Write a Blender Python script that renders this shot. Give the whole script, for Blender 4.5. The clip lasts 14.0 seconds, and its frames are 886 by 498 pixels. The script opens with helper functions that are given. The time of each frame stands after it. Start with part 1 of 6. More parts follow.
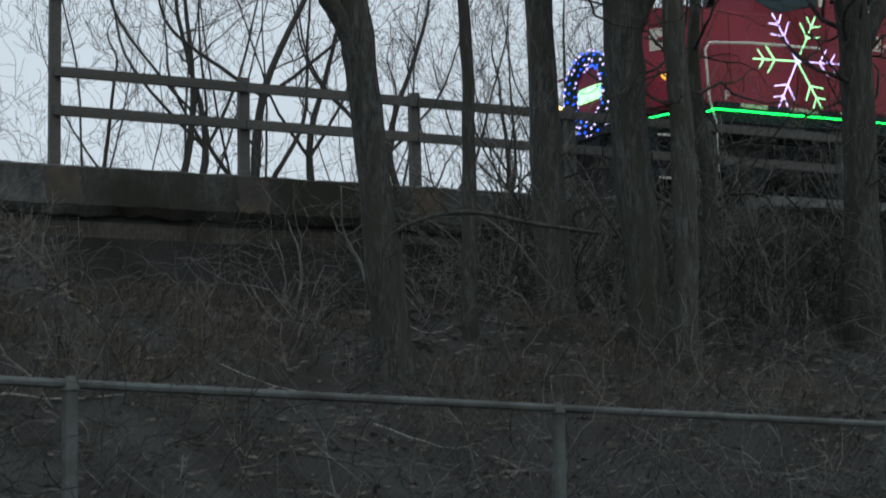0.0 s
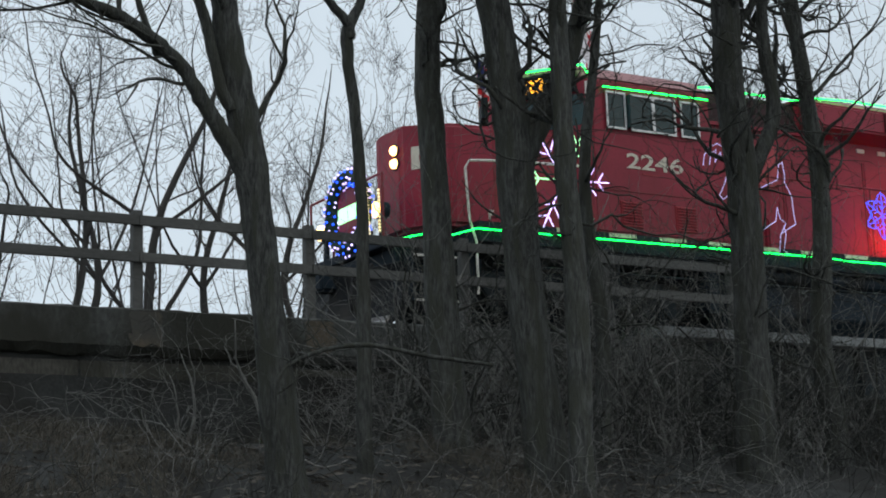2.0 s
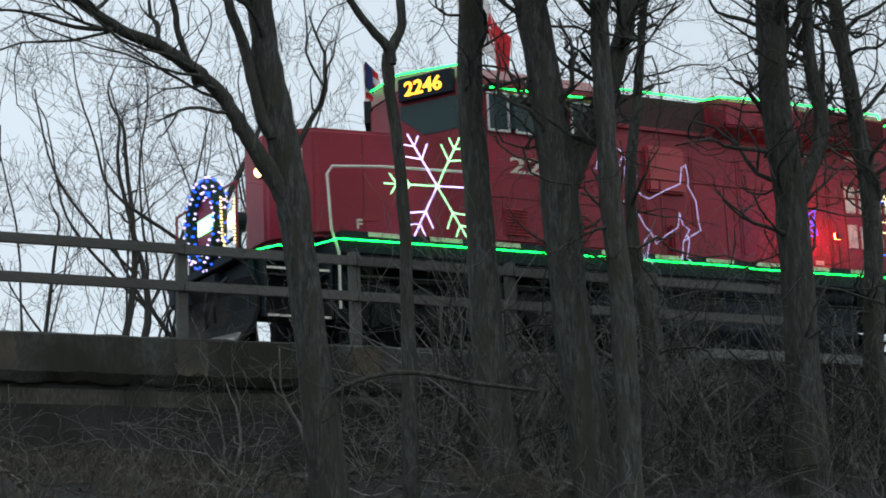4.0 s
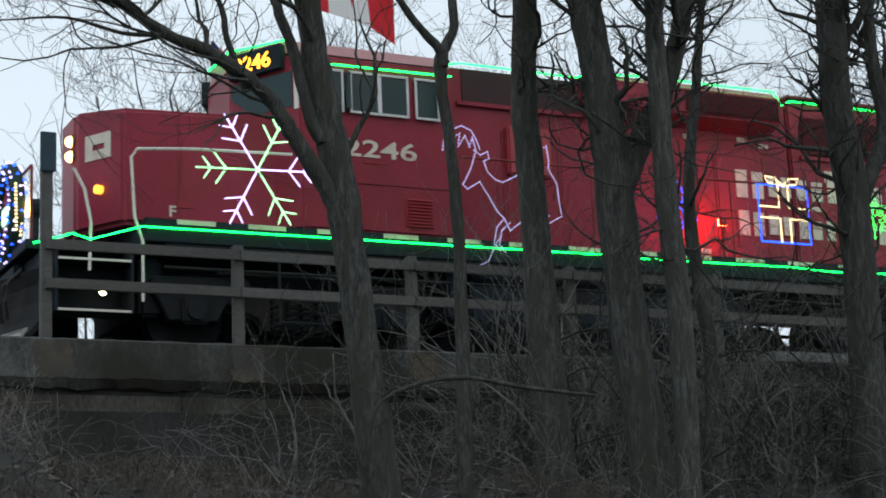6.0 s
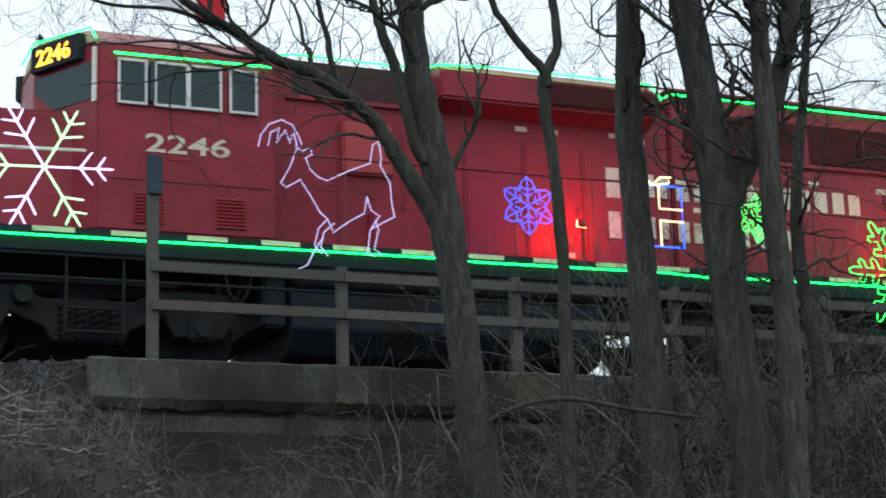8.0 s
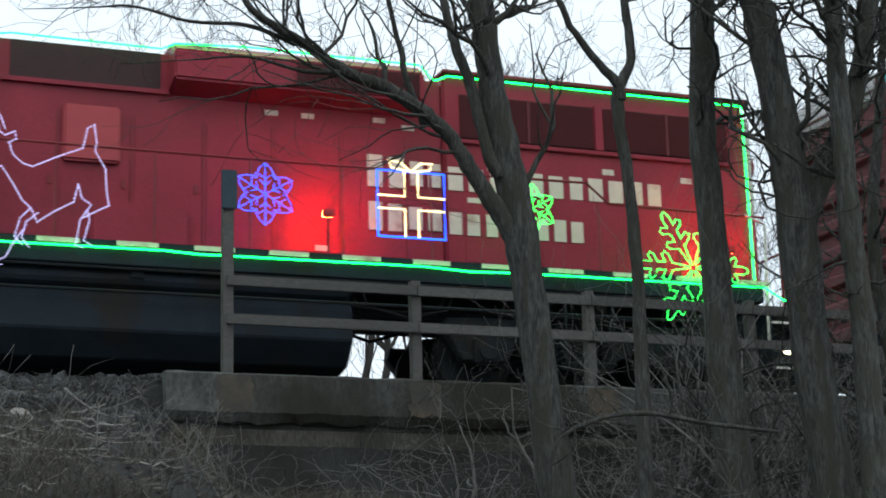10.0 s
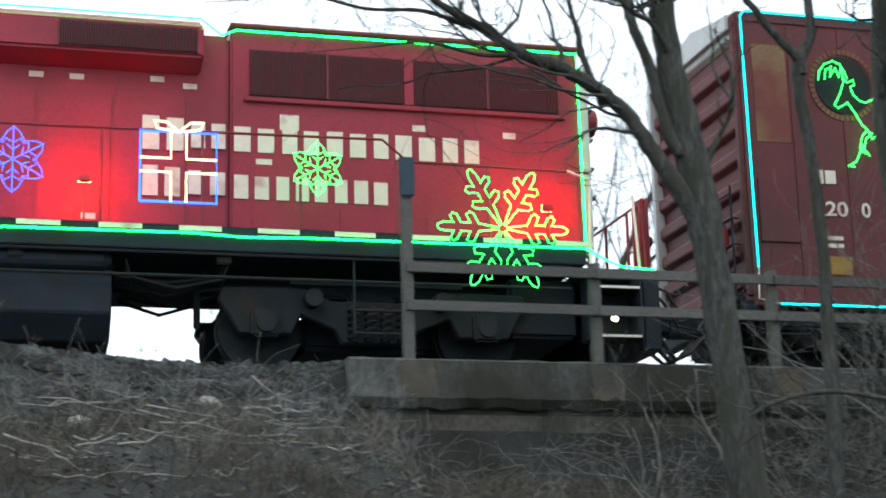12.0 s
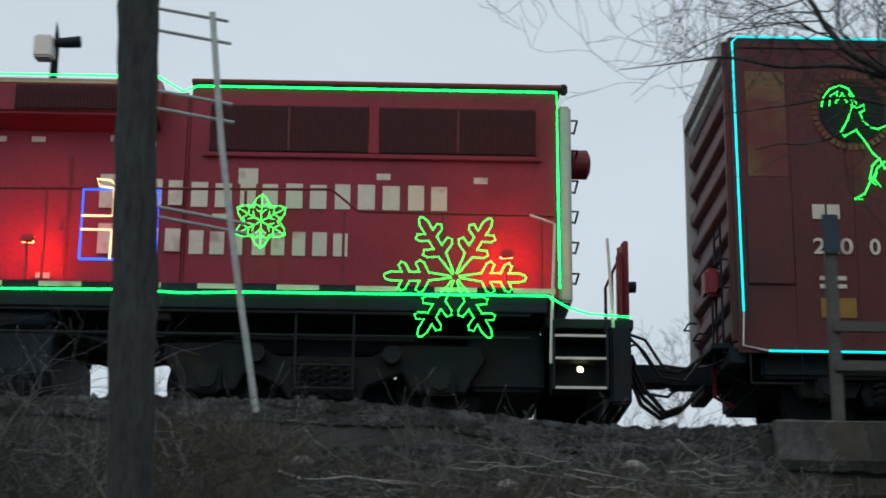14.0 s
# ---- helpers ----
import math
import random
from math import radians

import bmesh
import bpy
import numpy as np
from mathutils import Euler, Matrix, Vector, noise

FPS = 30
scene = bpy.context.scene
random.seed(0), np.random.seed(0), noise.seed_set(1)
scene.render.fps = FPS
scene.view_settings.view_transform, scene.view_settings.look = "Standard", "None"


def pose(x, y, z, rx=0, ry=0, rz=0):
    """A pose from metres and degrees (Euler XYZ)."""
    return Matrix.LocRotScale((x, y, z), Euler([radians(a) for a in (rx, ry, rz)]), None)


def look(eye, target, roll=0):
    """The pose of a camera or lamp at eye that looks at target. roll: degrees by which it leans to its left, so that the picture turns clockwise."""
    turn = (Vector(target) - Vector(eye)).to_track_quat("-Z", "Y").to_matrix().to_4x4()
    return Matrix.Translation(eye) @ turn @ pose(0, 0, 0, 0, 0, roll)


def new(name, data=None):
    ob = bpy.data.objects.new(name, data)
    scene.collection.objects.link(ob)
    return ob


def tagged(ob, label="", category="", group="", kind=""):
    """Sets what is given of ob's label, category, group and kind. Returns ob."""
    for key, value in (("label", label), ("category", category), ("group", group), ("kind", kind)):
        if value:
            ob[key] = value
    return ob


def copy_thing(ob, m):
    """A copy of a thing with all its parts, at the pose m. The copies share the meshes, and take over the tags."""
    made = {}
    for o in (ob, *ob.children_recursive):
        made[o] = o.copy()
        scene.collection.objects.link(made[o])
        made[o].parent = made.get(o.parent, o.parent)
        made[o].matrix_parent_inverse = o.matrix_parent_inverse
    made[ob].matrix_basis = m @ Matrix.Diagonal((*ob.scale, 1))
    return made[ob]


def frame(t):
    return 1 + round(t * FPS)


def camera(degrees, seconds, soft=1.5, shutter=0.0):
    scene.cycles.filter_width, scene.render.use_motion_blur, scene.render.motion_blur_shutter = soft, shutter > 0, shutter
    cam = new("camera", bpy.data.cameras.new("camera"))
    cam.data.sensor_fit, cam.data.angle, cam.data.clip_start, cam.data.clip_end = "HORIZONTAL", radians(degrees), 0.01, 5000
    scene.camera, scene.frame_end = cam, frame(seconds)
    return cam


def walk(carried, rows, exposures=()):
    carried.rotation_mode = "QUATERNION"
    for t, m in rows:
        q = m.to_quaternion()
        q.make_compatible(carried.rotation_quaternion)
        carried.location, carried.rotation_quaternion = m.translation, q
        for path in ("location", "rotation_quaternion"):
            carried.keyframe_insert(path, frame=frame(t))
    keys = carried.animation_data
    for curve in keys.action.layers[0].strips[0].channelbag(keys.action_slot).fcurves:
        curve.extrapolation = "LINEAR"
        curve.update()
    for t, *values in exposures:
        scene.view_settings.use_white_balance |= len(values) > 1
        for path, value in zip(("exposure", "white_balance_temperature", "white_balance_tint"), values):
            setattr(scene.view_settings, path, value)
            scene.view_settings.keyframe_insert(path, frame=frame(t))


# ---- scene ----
LENS = 2 * math.degrees(math.atan(784 / 3100))
# seconds; pan to the left, tilt up and roll in degrees; the eye, which sways a little in the hand
PAN = [
    (0, -27.56, 7.27, -1.29, -0.412, -0.115, 1.548),
    (0.5, -28.49, 9.18, -1.62, -0.423, -0.148, 1.559),
    (1, -31.36, 11.06, -2.02, -0.441, -0.160, 1.559),
    (1.5, -31.44, 11.34, -2.11, -0.428, -0.139, 1.564),
    (2, -31.16, 11.42, -2.13, -0.419, -0.141, 1.565),
    (2.5, -30.38, 11.93, -2.64, -0.417, -0.156, 1.572),
    (3, -30.02, 12.12, -2.72, -0.395, -0.132, 1.581),
    (5.5, -27.71, 12.44, -2.50, -0.053, -0.026, 1.645),
    (6, -26.97, 12.52, -2.56, -0.020, -0.014, 1.629),
    (6.5, -26.33, 12.67, -2.59, -0.000, -0.000, 1.631),
    (7, -25.28, 12.91, -2.40, 0.015, 0.032, 1.629),
    (7.5, -24.32, 13.13, -2.16, 0.016, 0.039, 1.628),
    (8, -23.58, 13.39, -1.98, -0.013, 0.045, 1.625),
    (10.5, -20.95, 13.92, -1.63, -0.062, 0.087, 1.630),
    (11, -20.53, 13.69, -1.67, -0.077, 0.129, 1.630),
    (11.5, -19.03, 13.48, -1.60, -0.134, 0.139, 1.598),
    (12, -15.56, 13.68, -1.51, -0.141, 0.139, 1.588),
    (12.5, -11.71, 14.61, -1.00, -0.122, 0.144, 1.597),
    (13, -8.09, 15.58, -0.41, -0.099, 0.124, 1.611),
    (13.5, -4.94, 15.86, -0.29, -0.100, 0.101, 1.607),
    (14, -1.31, 15.79, 0.58, -0.119, 0.090, 1.604),
]


def aim(pan, tilt, roll, *eye):
    p, q = radians(pan), radians(tilt)
    way = Vector((-math.sin(p) * math.cos(q), math.cos(p) * math.cos(q), math.sin(q)))
    return look(eye, Vector(eye) + way, roll)


EXPOSURES = [(0, -0.1), (1.5, 0.0), (3, 0.05), (5.5, 0.2), (6.5, 0.25), (7.5, 0.48), (8, 0.52), (10.5, 0.55), (11, 0.85), (11.5, 1.15), (12, 1.1), (12.5, 0.7), (13, 0.25), (14, -0.15)]
cam = camera(LENS, 14.0, soft=1.8, shutter=0.4)
walk(cam, [(t, aim(*row)) for t, *row in PAN], EXPOSURES)

# ---- light: overcast winter dusk ----
world = bpy.data.worlds.new("overcast_sky")
scene.world = world
world.use_nodes = True
wn = world.node_tree.nodes
sky = wn.new("ShaderNodeTexSky")
sky.sky_type, sky.sun_disc = "NISHITA", False
sky.sun_elevation, sky.sun_rotation, sky.air_density, sky.dust_density = radians(14), radians(150), 1.0, 3.0
cloud = wn.new("ShaderNodeMix")
cloud.data_type = "RGBA"
cloud.inputs[0].default_value = 0.93
cloud.inputs[7].default_value = (6.9, 7.9, 8.75, 1)
wcoord, wmap, wnoise, wramp = (wn.new("ShaderNodeTexCoord"), wn.new("ShaderNodeMapping"),
                               wn.new("ShaderNodeTexNoise"), wn.new("ShaderNodeMapRange"))
wmap.inputs["Scale"].default_value = (1.2, 1.2, 3.0)
wnoise.inputs["Scale"].default_value = 2.0
wnoise.inputs["Detail"].default_value = 4
wramp.inputs["To Min"].default_value, wramp.inputs["To Max"].default_value = 0.086, 0.114
wl = world.node_tree.links
wl.new(wcoord.outputs["Generated"], wmap.inputs["Vector"])
wl.new(wmap.outputs["Vector"], wnoise.inputs["Vector"])
wl.new(wnoise.outputs["Fac"], wramp.inputs["Value"])
wl.new(sky.outputs[0], cloud.inputs[6])
wl.new(cloud.outputs[2], wn["Background"].inputs["Color"])
wl.new(wramp.outputs[0], wn["Background"].inputs["Strength"])
sun = new("sun", bpy.data.lights.new("sun", "SUN"))
sun.data.energy, sun.data.angle, sun.data.color = 0.5, radians(40), (1, 0.97, 0.92)
sun.matrix_world = look((-14, -24, 30), (0, 0, 0))


# ---- materials ----
def material(name, colour, rough=0.6, metal=0.0, vary=0.25, scale=6.0, fine=60.0, bump=0.2, stain=None, stain_at=0.55,
             stretch=(1, 1, 1), space="Object", coat=0.0, random_each=0.0, spec=0.4, span=(0.3, 0.7), deep=0.02):
    m = bpy.data.materials.new(name)
    m.use_nodes = True
    n, l = m.node_tree.nodes, m.node_tree.links
    b = n["Principled BSDF"]
    b.inputs["Roughness"].default_value, b.inputs["Metallic"].default_value = rough, metal
    b.inputs["Coat Weight"].default_value = coat
    b.inputs["Specular IOR Level"].default_value = spec
    co, mp = n.new("ShaderNodeTexCoord"), n.new("ShaderNodeMapping")
    mp.inputs["Scale"].default_value = stretch
    l.new(co.outputs[space], mp.inputs["Vector"])
    big, small = n.new("ShaderNodeTexNoise"), n.new("ShaderNodeTexNoise")
    big.inputs["Scale"].default_value, small.inputs["Scale"].default_value = scale, fine
    big.inputs["Detail"].default_value = small.inputs["Detail"].default_value = 5
    for t in (big, small):
        l.new(mp.outputs["Vector"], t.inputs["Vector"])
    lo = tuple(c * (1 - vary) for c in colour) + (1,)
    hi = tuple(min(1, c * (1 + vary)) for c in colour) + (1,)
    ramp = n.new("ShaderNodeMix")
    ramp.data_type = "RGBA"
    ramp.inputs[6].default_value, ramp.inputs[7].default_value = lo, hi
    both = n.new("ShaderNodeMath")
    both.operation = "ADD"
    half = n.new("ShaderNodeMath")
    half.operation = "MULTIPLY"
    half.inputs[1].default_value = 0.5
    l.new(big.outputs["Fac"], both.inputs[0])
    l.new(small.outputs["Fac"], both.inputs[1])
    l.new(both.outputs[0], half.inputs[0])
    con = n.new("ShaderNodeMapRange")
    con.inputs["From Min"].default_value, con.inputs["From Max"].default_value = span
    l.new(half.outputs[0], con.inputs["Value"])
    l.new(con.outputs[0], ramp.inputs[0])
    out = ramp.outputs[2]
    if stain:
        st, sr, sm = n.new("ShaderNodeTexNoise"), n.new("ShaderNodeMapRange"), n.new("ShaderNodeMix")
        sm.data_type = "RGBA"
        st.inputs["Scale"].default_value, st.inputs["Detail"].default_value = scale * 0.45, 8
        sr.inputs["From Min"].default_value, sr.inputs["From Max"].default_value = stain_at - 0.06, stain_at + 0.12
        l.new(mp.outputs["Vector"], st.inputs["Vector"])
        l.new(st.outputs["Fac"], sr.inputs["Value"])
        l.new(sr.outputs[0], sm.inputs[0])
        l.new(out, sm.inputs[6])
        sm.inputs[7].default_value = tuple(stain) + (1,)
        out = sm.outputs[2]
    if random_each:
        ob, hv, mr = n.new("ShaderNodeObjectInfo"), n.new("ShaderNodeHueSaturation"), n.new("ShaderNodeMapRange")
        mr.inputs["To Min"].default_value, mr.inputs["To Max"].default_value = 1 - random_each, 1 + random_each
        l.new(ob.outputs["Random"], mr.inputs["Value"])
        l.new(mr.outputs[0], hv.inputs["Value"])
        l.new(out, hv.inputs["Color"])
        out = hv.outputs[0]
    l.new(out, b.inputs["Base Color"])
    if bump:
        bp = n.new("ShaderNodeBump")
        bp.inputs["Strength"].default_value, bp.inputs["Distance"].default_value = bump, deep
        l.new(half.outputs[0], bp.inputs["Height"])
        l.new(bp.outputs[0], b.inputs["Normal"])
    return m


def glow(name, colour, strength):
    m = bpy.data.materials.new(name)
    m.use_nodes = True
    b = m.node_tree.nodes["Principled BSDF"]
    b.inputs["Base Color"].default_value = (*colour, 1)
    b.inputs["Emission Color"].default_value = (*colour, 1)
    b.inputs["Emission Strength"].default_value = strength
    return m


def glass(name, tint, rough=0.08):
    m = bpy.data.materials.new(name)
    m.use_nodes = True
    b = m.node_tree.nodes["Principled BSDF"]
    b.inputs["Base Color"].default_value = (*tint, 1)
    b.inputs["Roughness"].default_value = rough
    b.inputs["Specular IOR Level"].default_value = 0.3
    return m


RED = material("red_paint", (0.262, 0.027, 0.046), 0.42, vary=0.18, scale=1.3, fine=30, bump=0.05,
               stain=(0.185, 0.023, 0.034), stain_at=0.54, spec=0.22)
RED_DARK = material("dark_red_paint", (0.19, 0.018, 0.024), 0.5, vary=0.2, scale=2, fine=30, bump=0.06)
OXIDE = material("boxcar_red", (0.098, 0.016, 0.019), 0.6, vary=0.22, scale=1.2, fine=24, bump=0.08,
                 stain=(0.05, 0.017, 0.015), stain_at=0.54, stretch=(1, 1, 0.5))
BUFF = material("faded_buff", (0.17, 0.10, 0.045), 0.7, vary=0.3, scale=2, fine=30, bump=0.05, stain=(0.13, 0.03, 0.024),
                stain_at=0.5)
ROOFGREY = material("galvanised_grey", (0.42, 0.42, 0.41), 0.45, 0.3, vary=0.15, scale=3, fine=40, bump=0.05)
BLACK = material("black_steel", (0.015, 0.023, 0.031), 0.7, 0.0, vary=0.35, scale=3, fine=40, bump=0.15,
                 stain=(0.02, 0.018, 0.016), stain_at=0.58, spec=0.15)
PLOUGH = material("worn_plough_steel", (0.013, 0.014, 0.016), 0.7, 0.0, vary=0.4, scale=3, fine=30, bump=0.1,
                  stain=(0.035, 0.032, 0.028), stain_at=0.62, spec=0.15)
# real grime on the trucks; on the bridge girder its darkness stands for shade
GRIME_AND_SHADE = material("grimy_and_shaded_steel", (0.014, 0.019, 0.022), 0.8, 0.0, vary=0.35, scale=5, fine=50, bump=0.25,
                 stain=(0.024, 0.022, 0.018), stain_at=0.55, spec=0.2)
STEEL = material("worn_wheel_steel", (0.28, 0.27, 0.26), 0.35, 0.9, vary=0.2, scale=6, fine=60, bump=0.05)
GRILLE_BAR = material("dark_grille_bar", (0.11, 0.015, 0.019), 0.6, vary=0.2, scale=8, bump=0.05)
GRILLE = material("dark_grille", (0.035, 0.012, 0.014), 0.7, vary=0.3, scale=8, fine=60, bump=0.1)
LOUVRE = material("louvre_red", (0.26, 0.016, 0.026), 0.5, vary=0.15, scale=5, fine=40, bump=0.05)
CREAM = material("cream_lettering", (0.62, 0.57, 0.47), 0.55, vary=0.1, scale=8, fine=50, bump=0.03,
                 stain=(0.42, 0.28, 0.24), stain_at=0.62)
WHITE = material("white_handrail", (0.7, 0.68, 0.62), 0.45, vary=0.1, scale=10, fine=60, bump=0.03)
TRIM = material("window_aluminium", (0.55, 0.57, 0.58), 0.35, 0.5, vary=0.1, scale=10, fine=60, bump=0.03)
PANE = glass("cab_glass", (0.016, 0.042, 0.046), 0.12)
CONCRETE = material("stained_concrete", (0.07, 0.074, 0.07), 0.9, vary=0.45, scale=2.2, fine=25, bump=0.5,
                    stain=(0.024, 0.024, 0.018), stain_at=0.47, stretch=(1, 1, 0.55), span=(0.38, 0.62), deep=0.04)
CONCRETE_B = material("mossy_concrete", (0.068, 0.065, 0.055), 0.92, vary=0.45, scale=1.7, fine=22, bump=0.4,
                      stain=(0.022, 0.022, 0.015), stain_at=0.46, stretch=(1.4, 1, 0.45), span=(0.38, 0.62), deep=0.05)
RUST = material("rusty_patch", (0.088, 0.073, 0.053), 0.9, vary=0.35, scale=5, fine=30, bump=0.3, stain=(0.055, 0.053, 0.046), stain_at=0.47)
WOOD = material("weathered_fence_wood", (0.085, 0.085, 0.08), 0.85, vary=0.3, scale=3, fine=40, bump=0.3,
                stretch=(0.3, 1, 1), random_each=0.15)
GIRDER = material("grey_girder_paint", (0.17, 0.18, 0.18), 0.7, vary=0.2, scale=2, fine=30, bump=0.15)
BARK = material("grey_brown_bark", (0.047, 0.049, 0.045), 0.95, vary=0.55, scale=12, fine=34, bump=0.75,
                stain=(0.034, 0.036, 0.027), stain_at=0.5, stretch=(1.7, 1.7, 0.35), random_each=0.15, span=(0.41, 0.59), deep=0.05)
BARK_DARK = material("dark_slate_bark", (0.03, 0.034, 0.034), 0.95, vary=0.5, scale=11, fine=30, bump=0.5, stretch=(1.7, 1.7, 0.35),
                     span=(0.36, 0.64), deep=0.03)
BARK_FAR = material("far_bark", (0.042, 0.04, 0.037), 0.95, vary=0.3, scale=5, fine=25, bump=0.3, random_each=0.2)
TWIG = material("dry_twigs", (0.142, 0.14, 0.13), 0.9, vary=0.45, scale=2.5, fine=20, bump=0.1)
TWIG_DARK = material("dark_twigs", (0.034, 0.035, 0.032), 0.9, vary=0.4, scale=3, fine=20, bump=0.1)
STICK = material("bleached_wood", (0.27, 0.26, 0.24), 0.85, vary=0.3, scale=4, fine=30, bump=0.25, random_each=0.3)
GRASS = material("dead_grass", (0.074, 0.067, 0.054), 0.9, vary=0.5, scale=1.5, fine=10, bump=0.0)
SOIL = material("leaf_litter_soil", (0.026, 0.027, 0.0255), 0.97, vary=0.5, scale=2.2, fine=26, bump=0.8,
                stain=(0.014, 0.013, 0.011), stain_at=0.5)
STONE = material("ballast_stone", (0.05, 0.053, 0.054), 0.9, vary=0.9, scale=3.5, fine=30, bump=0.3, stain=(0.013, 0.013, 0.012), stain_at=0.5, span=(0.4, 0.6))
FENCE_PIPE = material("dull_pipe", (0.085, 0.098, 0.095), 0.75, 0.1, vary=0.35, scale=6, fine=40, bump=0.1, stain=(0.05, 0.05, 0.045))
WIRE = material("dull_wire", (0.05, 0.054, 0.05), 0.8, vary=0.3, scale=4, bump=0.0)
LITTER = material("pale_litter", (0.095, 0.085, 0.072), 0.9, vary=0.5, scale=2, fine=15, bump=0.1)
GALV = material("galvanised_pipe", (0.34, 0.37, 0.36), 0.5, 0.5, vary=0.25, scale=6, fine=40, bump=0.08)
TIE = material("creosoted_tie", (0.04, 0.033, 0.028), 0.9, vary=0.3, scale=4, fine=30, bump=0.3)
ASPHALT = material("asphalt", (0.05, 0.05, 0.052), 0.9, vary=0.25, scale=3, fine=80, bump=0.3)
RUBBER = material("black_rubber", (0.012, 0.012, 0.013), 0.6, vary=0.2, scale=10, fine=60, bump=0.1)
FLAG_RED = material("flag_red", (0.55, 0.02, 0.03), 0.8, vary=0.1, scale=4, fine=80, bump=0.05)
FLAG_WHITE = material("flag_white", (0.7, 0.7, 0.72), 0.8, vary=0.06, scale=4, fine=80, bump=0.05)
FLAG_BLUE = material("flag_blue", (0.02, 0.03, 0.12), 0.8, vary=0.1, scale=4, fine=80, bump=0.05)
SIGN = material("blue_sign_plate", (0.016, 0.04, 0.06), 0.5, 0.1, vary=0.2, scale=6, fine=40, bump=0.03)
YELLOW = material("yellow_panel", (0.24, 0.14, 0.02), 0.6, vary=0.2, scale=8, fine=40, bump=0.03)
L_GREEN = glow("green_rope_light", (0.005, 1.0, 0.10), 6.0)
L_CYAN = glow("cyan_rope_light", (0.0, 0.75, 0.8), 1.6)
L_WHITE = glow("violet_white_light", (0.66, 0.52, 1.0), 2.0)
L_DEER = glow("soft_white_light", (0.66, 0.58, 1.0), 0.45)
L_PALE = glow("pale_green_light", (0.42, 1.0, 0.48), 1.7)
L_LIME = glow("lime_light", (0.028, 1.0, 0.11), 3.0)
L_BLUE = glow("blue_light", (0.012, 0.085, 1.0), 2.8)
L_GOLD = glow("warm_gold_light", (1.0, 0.8, 0.4), 1.5)
L_HEAD = glow("headlight", (1.0, 0.56, 0.2), 6.0)
L_MARK = glow("amber_marker", (1.0, 0.45, 0.05), 1.6)
L_STEP = glow("step_light", (1.0, 0.85, 0.5), 7.0)
L_AMBER = glow("amber_digits", (1.0, 0.42, 0.03), 3.2)
L_FLOOD = glow("red_flood", (1.0, 0.025, 0.006), 330.0)


# ---- shape helpers ----
def box(bm, x0, x1, y0, y1, z0, z1):
    m = Matrix.LocRotScale(((x0 + x1) / 2, (y0 + y1) / 2, (z0 + z1) / 2), None, (x1 - x0, y1 - y0, z1 - z0))
    return bmesh.ops.create_cube(bm, size=1, matrix=m)["verts"]


def bevelled(bm, width, segments=2):
    bmesh.ops.bevel(bm, geom=bm.edges[:], offset=width, segments=segments, affect="EDGES", clamp_overlap=True)
    return bm


def crate(x0, x1, y0, y1, z0, z1, bevel=0.0):
    bm = bmesh.new()
    box(bm, x0, x1, y0, y1, z0, z1)
    return bevelled(bm, bevel) if bevel else bm


def loft(bm, rings, caps=True):
    """Rings of equally many points, joined by quads."""
    vs = [[bm.verts.new(p) for p in r] for r in rings]
    k = len(vs[0])
    for a, b in zip(vs, vs[1:]):
        for i in range(k):
            bm.faces.new((a[i], a[(i + 1) % k], b[(i + 1) % k], b[i]))
    if caps:
        bm.faces.new(vs[0][::-1])
        bm.faces.new(vs[-1])
    bmesh.ops.recalc_face_normals(bm, faces=bm.faces[:])
    return bm


def slab(bm, outline, y0, y1):
    """A plate from an outline of (x, z), between two depths."""
    return loft(bm, [[(x, y0, z) for x, z in outline], [(x, y1, z) for x, z in outline]])


def tube(bm, pts, radius, sides=6):
    pts = [Vector(p) for p in pts]
    rings, ref = [], Vector((0.31, 0.2, 0.93))
    for i, p in enumerate(pts):
        d = (pts[min(i + 1, len(pts) - 1)] - pts[max(i - 1, 0)]).normalized()
        u = d.cross(ref)
        u = (u if u.length > 0.05 else d.cross(Vector((1, 0, 0)))).normalized()
        v = d.cross(u)
        r = radius[i] if isinstance(radius, (list, tuple)) else radius
        rings.append([p + r * (math.cos(a) * u + math.sin(a) * v) for a in [2 * math.pi * k / sides for k in range(sides)]])
    return loft(bm, rings)


def disc_y(bm, x, z, y0, y1, r, sides=24):
    return slab(bm, [(x + r * math.cos(2 * math.pi * k / sides), z + r * math.sin(2 * math.pi * k / sides))
                     for k in range(sides)], y0, y1)


def mesh_of(name, bm, mat, origin=(0, 0, 0), smooth=False):
    me = bpy.data.meshes.new(name)
    bm.transform(Matrix.Translation(-Vector(origin)))
    bm.to_mesh(me)
    bm.free()
    me.materials.append(mat)
    if smooth:
        me.shade_smooth()
    return me


def root_of(ob):
    while ob.parent:
        ob = ob.parent
    return ob


def part(name, bm, mat, parent, label="", smooth=False):
    """One mesh under a thing or one of its parts; bm is given in the place's metres."""
    ob = new(name, mesh_of(name, bm, mat, root_of(parent).location, smooth))
    ob.parent = parent
    return tagged(ob, label) if label else ob


def thing(name, at, label, category, group="", kind=""):
    ob = new(name)
    ob.empty_display_size = 0.2
    ob.location = at
    return tagged(ob, label, category, group, kind)


def solid(name, bm, mat, label="", category="", group="", kind="", at=(0, 0, 0), smooth=False):
    ob = new(name, mesh_of(name, bm, mat, at, smooth))
    ob.location = at
    return tagged(ob, label, category, group, kind)


